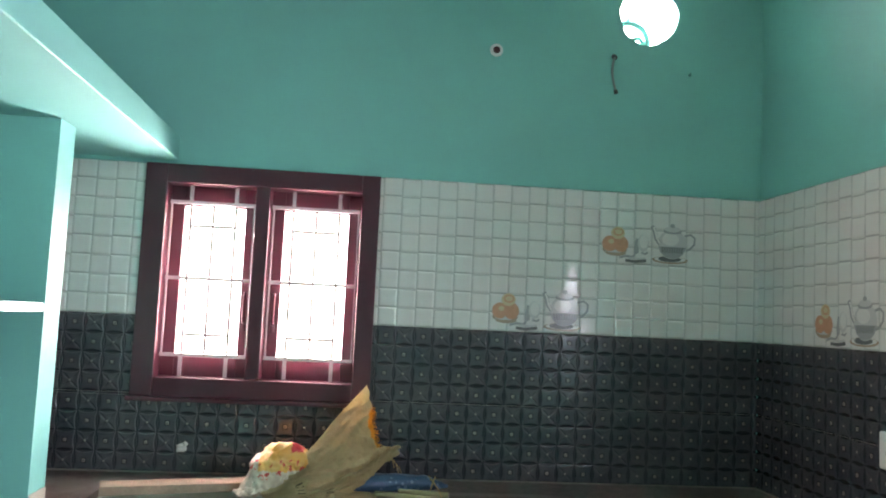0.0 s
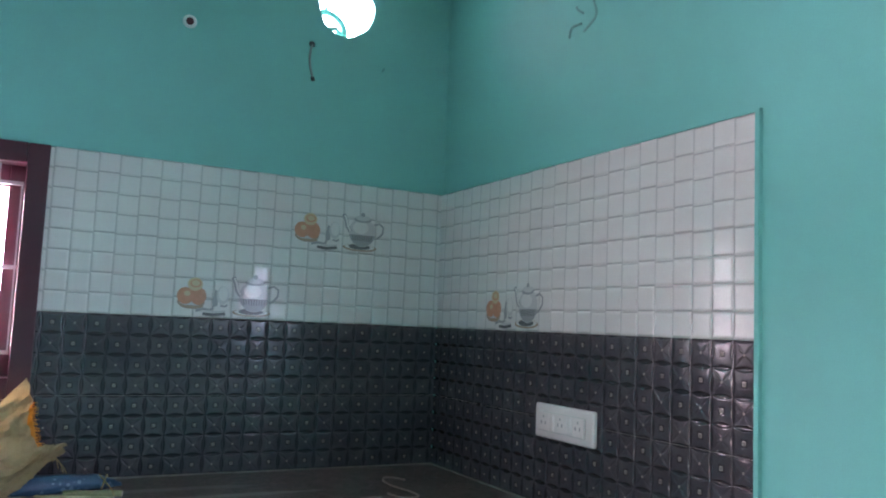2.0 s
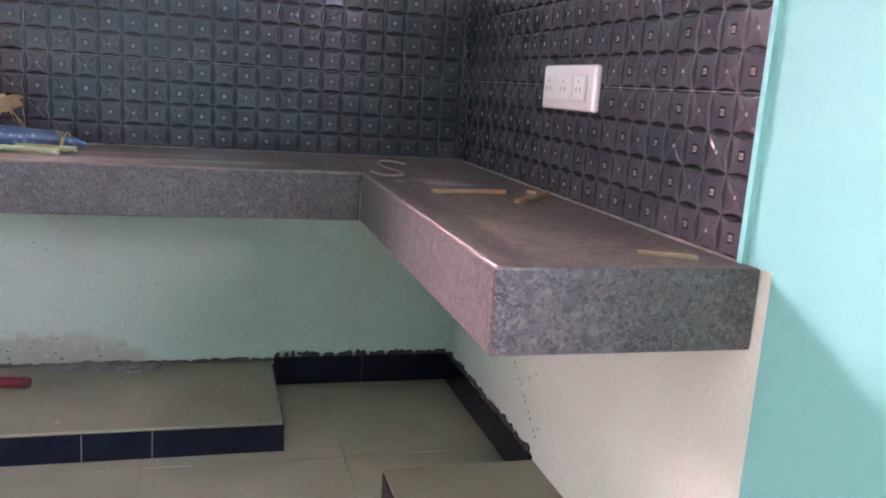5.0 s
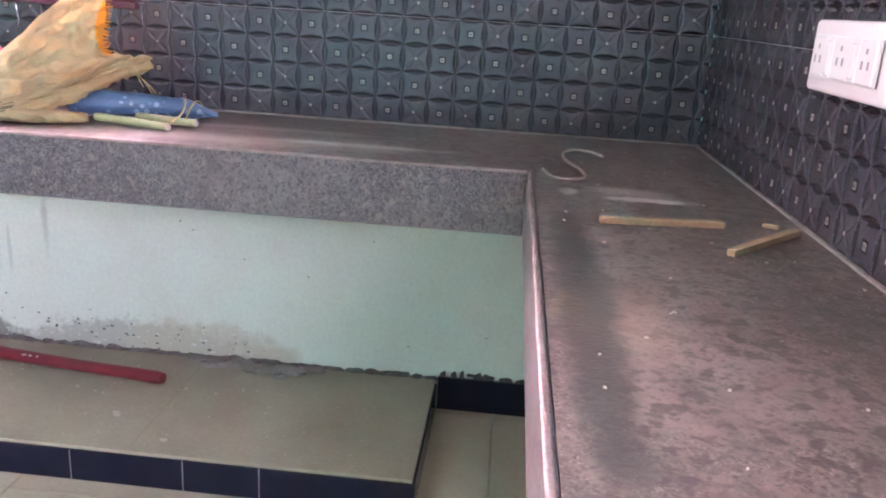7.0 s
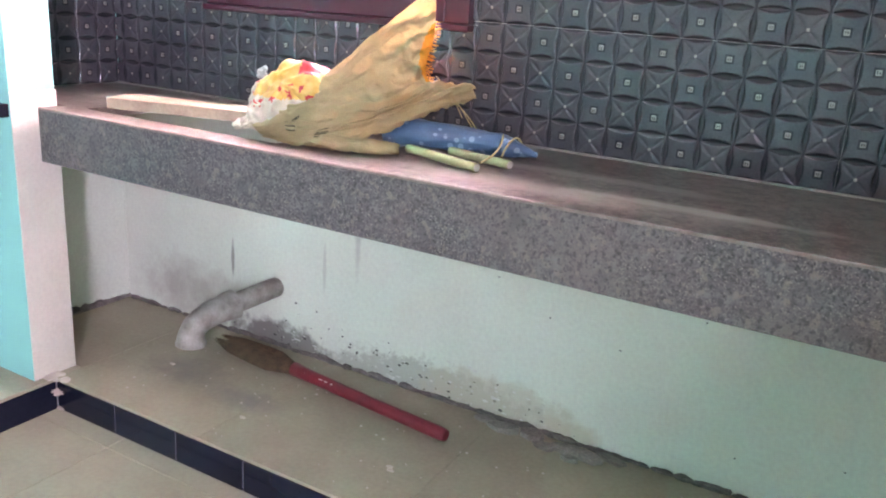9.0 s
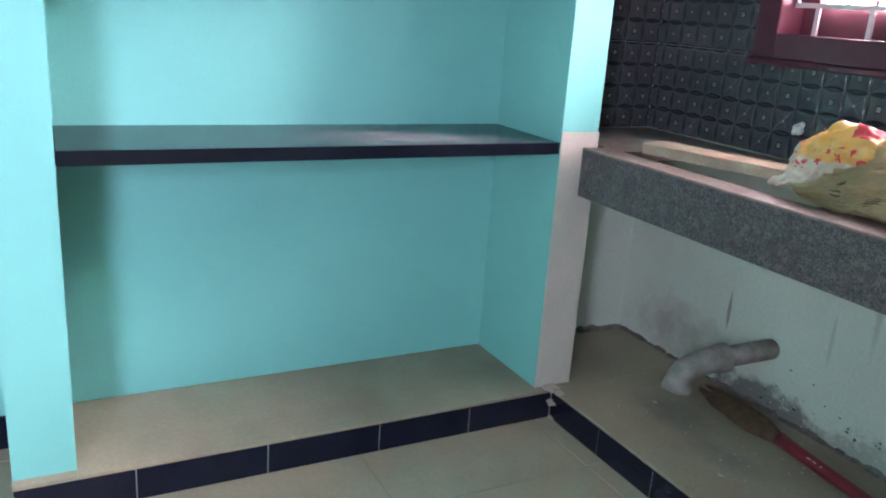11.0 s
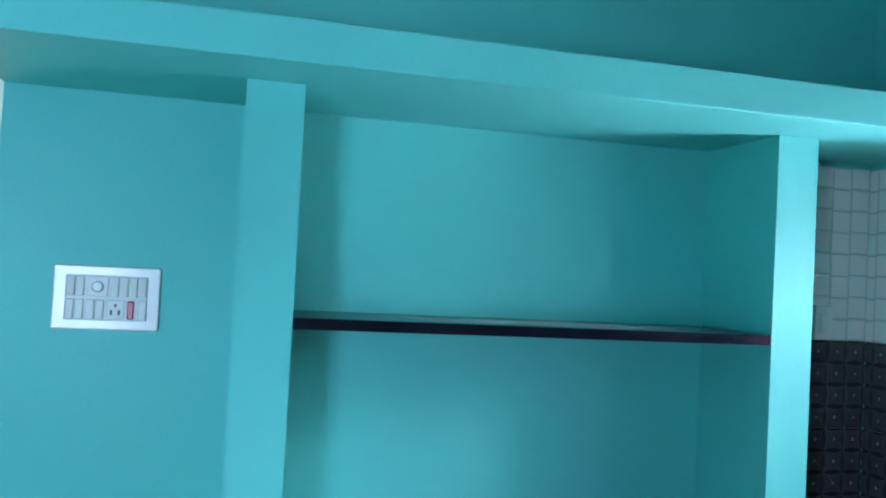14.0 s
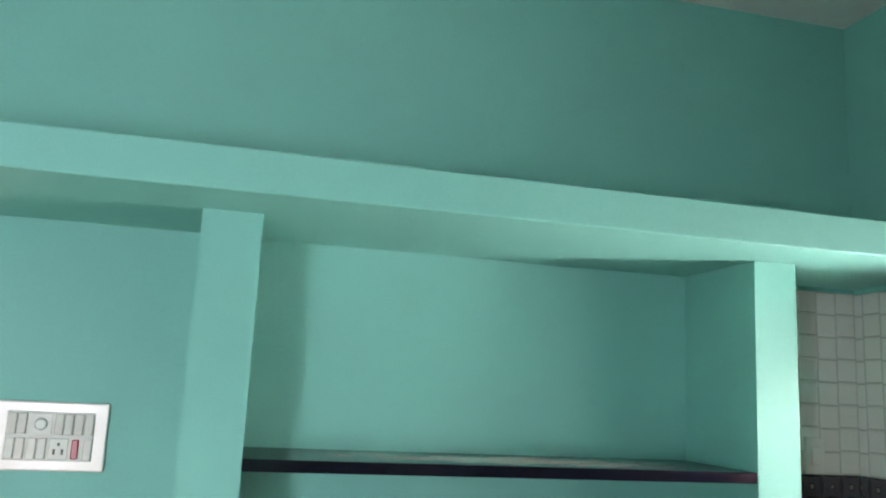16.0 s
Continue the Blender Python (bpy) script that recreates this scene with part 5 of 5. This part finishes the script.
# broken mortar and crumbs along the foot of the wall
rng = random.Random(5)
def broken_plate(cx, cy, l, w, h, seed):
    """A thin plate with a jagged outline, tipped a little on its rubble."""
    r = random.Random(seed)
    n = r.choice((6, 7, 8))
    bm = bmesh.new()
    ring = [(cx + l * r.uniform(0.65, 1.05) * math.cos(2 * math.pi * k / n), cy + w * r.uniform(0.65, 1.05) * math.sin(2 * math.pi * k / n)) for k in range(n)]
    tip = r.uniform(-0.12, 0.12)
    low = [bm.verts.new((x, y, PZ + 0.001)) for x, y in ring]
    top = [bm.verts.new((x, y - 0.002, PZ + h + abs(tip) * l * 0.5 + tip * (x - cx) + r.uniform(-0.001, 0.001))) for x, y in ring]
    bm.faces.new(low[::-1])
    bm.faces.new(top)
    for k in range(n):
        bm.faces.new((low[k], low[(k + 1) % n], top[(k + 1) % n], top[k]))
    return bm


for k, (x, y, l, w) in enumerate(((-0.045, 3.176, 0.040, 0.020), (0.020, 3.158, 0.060, 0.024), (0.100, 3.170, 0.052, 0.026), (0.150, 3.138, 0.040, 0.022), (0.205, 3.158, 0.050, 0.026), (0.265, 3.150, 0.058, 0.028), (0.330, 3.178, 0.048, 0.018), (0.235, 3.115, 0.030, 0.014))):
    ch = thing("mortar_chip", "flat broken chip of grey mortar on the plinth", "debris", "mortar chips")
    part("chip", broken_plate(x, y, l, w, 0.010 + 0.003 * (k % 3), 40 + k), CHIP, ch)
dab = thing("mortar_dab", "dried white mortar dab stuck on the charcoal tiles", "mortar")
b = bmesh.new()
lump(b, (-0.905, WY - 0.004, 0.985), (0.020, 0.007, 0.016), 3.3)
lump(b, (-0.890, WY - 0.005, 1.000), (0.010, 0.006, 0.010), 8.1)
part("splash", b, PAINT_DRIP, dab)
b = bmesh.new()
x = -1.52
while x < 0.70:
    h = rng.uniform(0.004, 0.012)
    lump(b, (x, PLY - 0.004, PZ + h * 0.4), (rng.uniform(0.015, 0.04), rng.uniform(0.006, 0.014), h), x * 17)
    x += rng.uniform(0.018, 0.05)
y = 2.76
while y < 3.2:
    lump(b, (PLX + 0.004, y, PZ + 0.006), (0.010, rng.uniform(0.02, 0.035), rng.uniform(0.006, 0.02)), y * 13)
    y += rng.uniform(0.02, 0.04)
tagged(part("mortar_line", b, MORTAR, None, "rough mortar line at the foot of the wall"), kind="stuff")
b = bmesh.new()
# dark lumps stand in for the black gap at the recess foot
for k in range(14):
    lump(b, (PLX + 0.008, 2.74 + k * 0.018, PZ + 0.012 + rng.uniform(0, 0.012)), (0.012, 0.018, rng.uniform(0.008, 0.018)), k * 1.9)
for k in range(26):
    x = 0.735 + k * 0.026 + rng.uniform(-0.01, 0.01)
    if x < 1.40:
        lump(b, (x, PLY - 0.004, 0.113 + rng.uniform(0, 0.008)), (rng.uniform(0.008, 0.020), 0.007, rng.uniform(0.005, 0.017)), k * 3.1)
for k in range(34):
    y = 3.20 - k * 0.027 + rng.uniform(-0.01, 0.01)
    if y > 2.285:
        lump(b, (PRX - 0.004, y, 0.113 + rng.uniform(0, 0.010)), (0.007, rng.uniform(0.008, 0.022), rng.uniform(0.005, 0.020)), k * 2.3)
tagged(part("mortar_smears", b, DARK_MORTAR, None, "black mortar smeared over the baseboard edge, dark lumps in place of a gap"), kind="stuff")


# damp, peeling distemper: irregular flakes on the mint wall
def flake(bm, cx, cz, rx, rz, seed, y):
    n = 11
    pts = []
    for k in range(n):
        a = 2 * math.pi * k / n
        d = 0.7 + 0.6 * abs(noise.noise(Vector((seed * 3.7, 2.2 * math.cos(a), 2.2 * math.sin(a)))))
        pts.append(bm.verts.new((cx + rx * d * math.cos(a), y, cz + rz * d * math.sin(a))))
    bm.faces.new(pts)


dark, grey = bmesh.new(), bmesh.new()
for k in range(170):
    x = rng.triangular(-1.10, 0.40, -0.35)
    z = PZ + 0.010 + abs(rng.gauss(0, 0.055)) * (1.0 if x < 0.15 else 0.5)
    s = rng.uniform(0.001, 0.0045)
    flake(dark if rng.random() < 0.4 else grey, x, z, s * rng.uniform(1, 2.6), s, k, PLY - 0.0006 - 0.00001 * k)
for x, z in ((1.02, 0.36), (0.86, 0.25), (0.50, 0.53), (0.30, 0.40), (-0.10, 0.545), (-0.06, 0.52), (0.10, 0.44), (0.62, 0.20)):
    flake(dark, x, z, 0.0035, 0.0025, x * 5, PLY - 0.0028)
for k in range(16):
    y, z = 2.28 + k * 0.016 - 0.02, 0.16 + 0.25 * rng.random() * (k % 3 == 0) + 0.012 * k
    v0 = len(dark.verts)
    pts = [dark.verts.new((PRX - 0.0006, y + 0.004 * math.cos(a), z + 0.006 * math.sin(a))) for a in (0, 1.3, 2.5, 3.8, 5.0)]
    dark.faces.new(pts)
STAIN = material("grey_damp_stain", (0.58, 0.62, 0.56), 0.9, (0.47, 0.50, 0.45), 25, 0.8, 0.1, 120)
tagged(part("peeled_spots", dark, DARK_MORTAR, None, "dark peeled spots on the mint wall"), kind="stuff")
tagged(part("damp_spots", grey, STAIN, None, "grey damp spots on the mint wall"), kind="stuff")
# crumbs and mortar dabs on plinth and floor
b = bmesh.new()
for k in range(90):
    x, y = rng.uniform(-1.1, 0.68), rng.uniform(2.66, 3.15)
    lump(b, (x, y, PZ + 0.001), (rng.uniform(0.001, 0.004),) * 2 + (0.0015,), k)
for x, y in ((-0.135, 2.813), (-0.125, 2.80), (0.05, 2.70), (-0.60, 2.78), (-1.0, 2.9)):
    lump(b, (x, y, PZ + 0.002), (0.010, 0.006, 0.003), x * 7)
for k in range(14):
    lump(b, (-1.19 + rng.uniform(-0.03, 0.03), 2.635 + rng.uniform(-0.03, 0.03), rng.choice((0.004, PZ, PZ, 0.06))), (rng.uniform(0.008, 0.02), rng.uniform(0.008, 0.02), 0.006), k * 5)
for k in range(40):
    lump(b, (rng.uniform(0.95, 1.38), rng.uniform(1.42, 3.18), ZC + 0.001), (rng.uniform(0.001, 0.003),) * 2 + (0.0012,), k)
tagged(part("crumbs", b, CHALK, None, "pale cement crumbs and dust"), kind="stuff")

# carved front door at the far end of the hall
door = tagged(new("door_1"), "varnished carved teak door in its frame, shut", "door", kind="structure")
DX = -6.46
part("door_frame", boxes((DX - 0.04, DX + 0.10, -1.89, -1.80, 0.0, 2.10), (DX - 0.04, DX + 0.10, -0.86, -0.77, 0.0, 2.10), (DX - 0.04, DX + 0.10, -1.80, -0.86, 2.01, 2.10), bevel=0.004), CARVED, door)
leaf = part("door_leaf", boxes((DX - 0.02, DX + 0.02, -1.80, -0.86, 0.01, 2.01), bevel=0.003), CARVED, door)
for y0, y1, z0, z1 in ((-1.80, -1.70, 0.012, 2.008), (-0.94, -0.86, 0.012, 2.008), (-1.70, -0.94, 0.012, 0.22), (-1.70, -0.94, 1.90, 2.008), (-1.70, -0.94, 1.02, 1.12)):
    part("rail", boxes((DX + 0.020, DX + 0.045, y0, y1, z0, z1), bevel=0.006), CARVED, leaf)
b = bmesh.new()
for z0, z1 in ((0.30, 0.95), (1.18, 1.80)):
    for s in (-1, 1):
        for k in range(4):
            c = (DX + 0.03, -1.33 + s * (0.14 + 0.05 * (k % 2)), z0 + (z1 - z0) * (k + 0.5) / 4)
            tube(arc(c, 0.075, 0 if s > 0 else 180, 300 if s > 0 else -120, 14, (0, 1, 0), (0, 0, 1)), [0.016 - 0.0006 * i for i in range(15)], 6, bm=b)
            tube(arc((c[0], c[1] + s * 0.03, c[2]), 0.03, 0, 320, 10, (0, 1, 0), (0, 0, 1)), 0.009, 6, bm=b)
    tube([(DX + 0.03, -1.33, z0), (DX + 0.035, -1.31, (z0 + z1) / 2), (DX + 0.03, -1.33, z1)], 0.014, 6, bm=b)
part("carving", b, CARVED, leaf, "carved scrolls and leaves")
b = bmesh.new()
for k in range(41):
    for y in (-0.932, -1.705):
        bmesh.ops.create_icosphere(b, subdivisions=1, radius=0.015, matrix=Matrix.Translation((DX + 0.046, y, 0.06 + k * 0.046)))
part("bead_moulding", b, CARVED, leaf)
b = bmesh.new()
for y in (-1.025, -1.63):
    for k in range(9):
        s = 1 if k % 2 else -1
        c = (DX + 0.03, y + 0.01 * s, 0.34 + k * 0.19)
        tube(arc(c, 0.045, -70 if s > 0 else 250, 200 if s > 0 else -20, 12, (0, 1, 0), (0, 0, 1)), [0.011 - 0.0005 * i for i in range(13)], 6, bm=b)
        bmesh.ops.create_icosphere(b, subdivisions=1, radius=0.020, matrix=Matrix.Translation((c[0], c[1] + 0.012 * s, c[2] + 0.005)))
part("carving", b, CARVED, leaf, "carved vine border")
b = bmesh.new()
for k in range(15):
    y = -1.665 + k * 0.049
    box(b, DX + 0.020, DX + 0.050, y, y + 0.026, 1.842, 1.892, bevel=0.004, seg=1)
part("dentils", b, CARVED, leaf, "row of carved dentils")
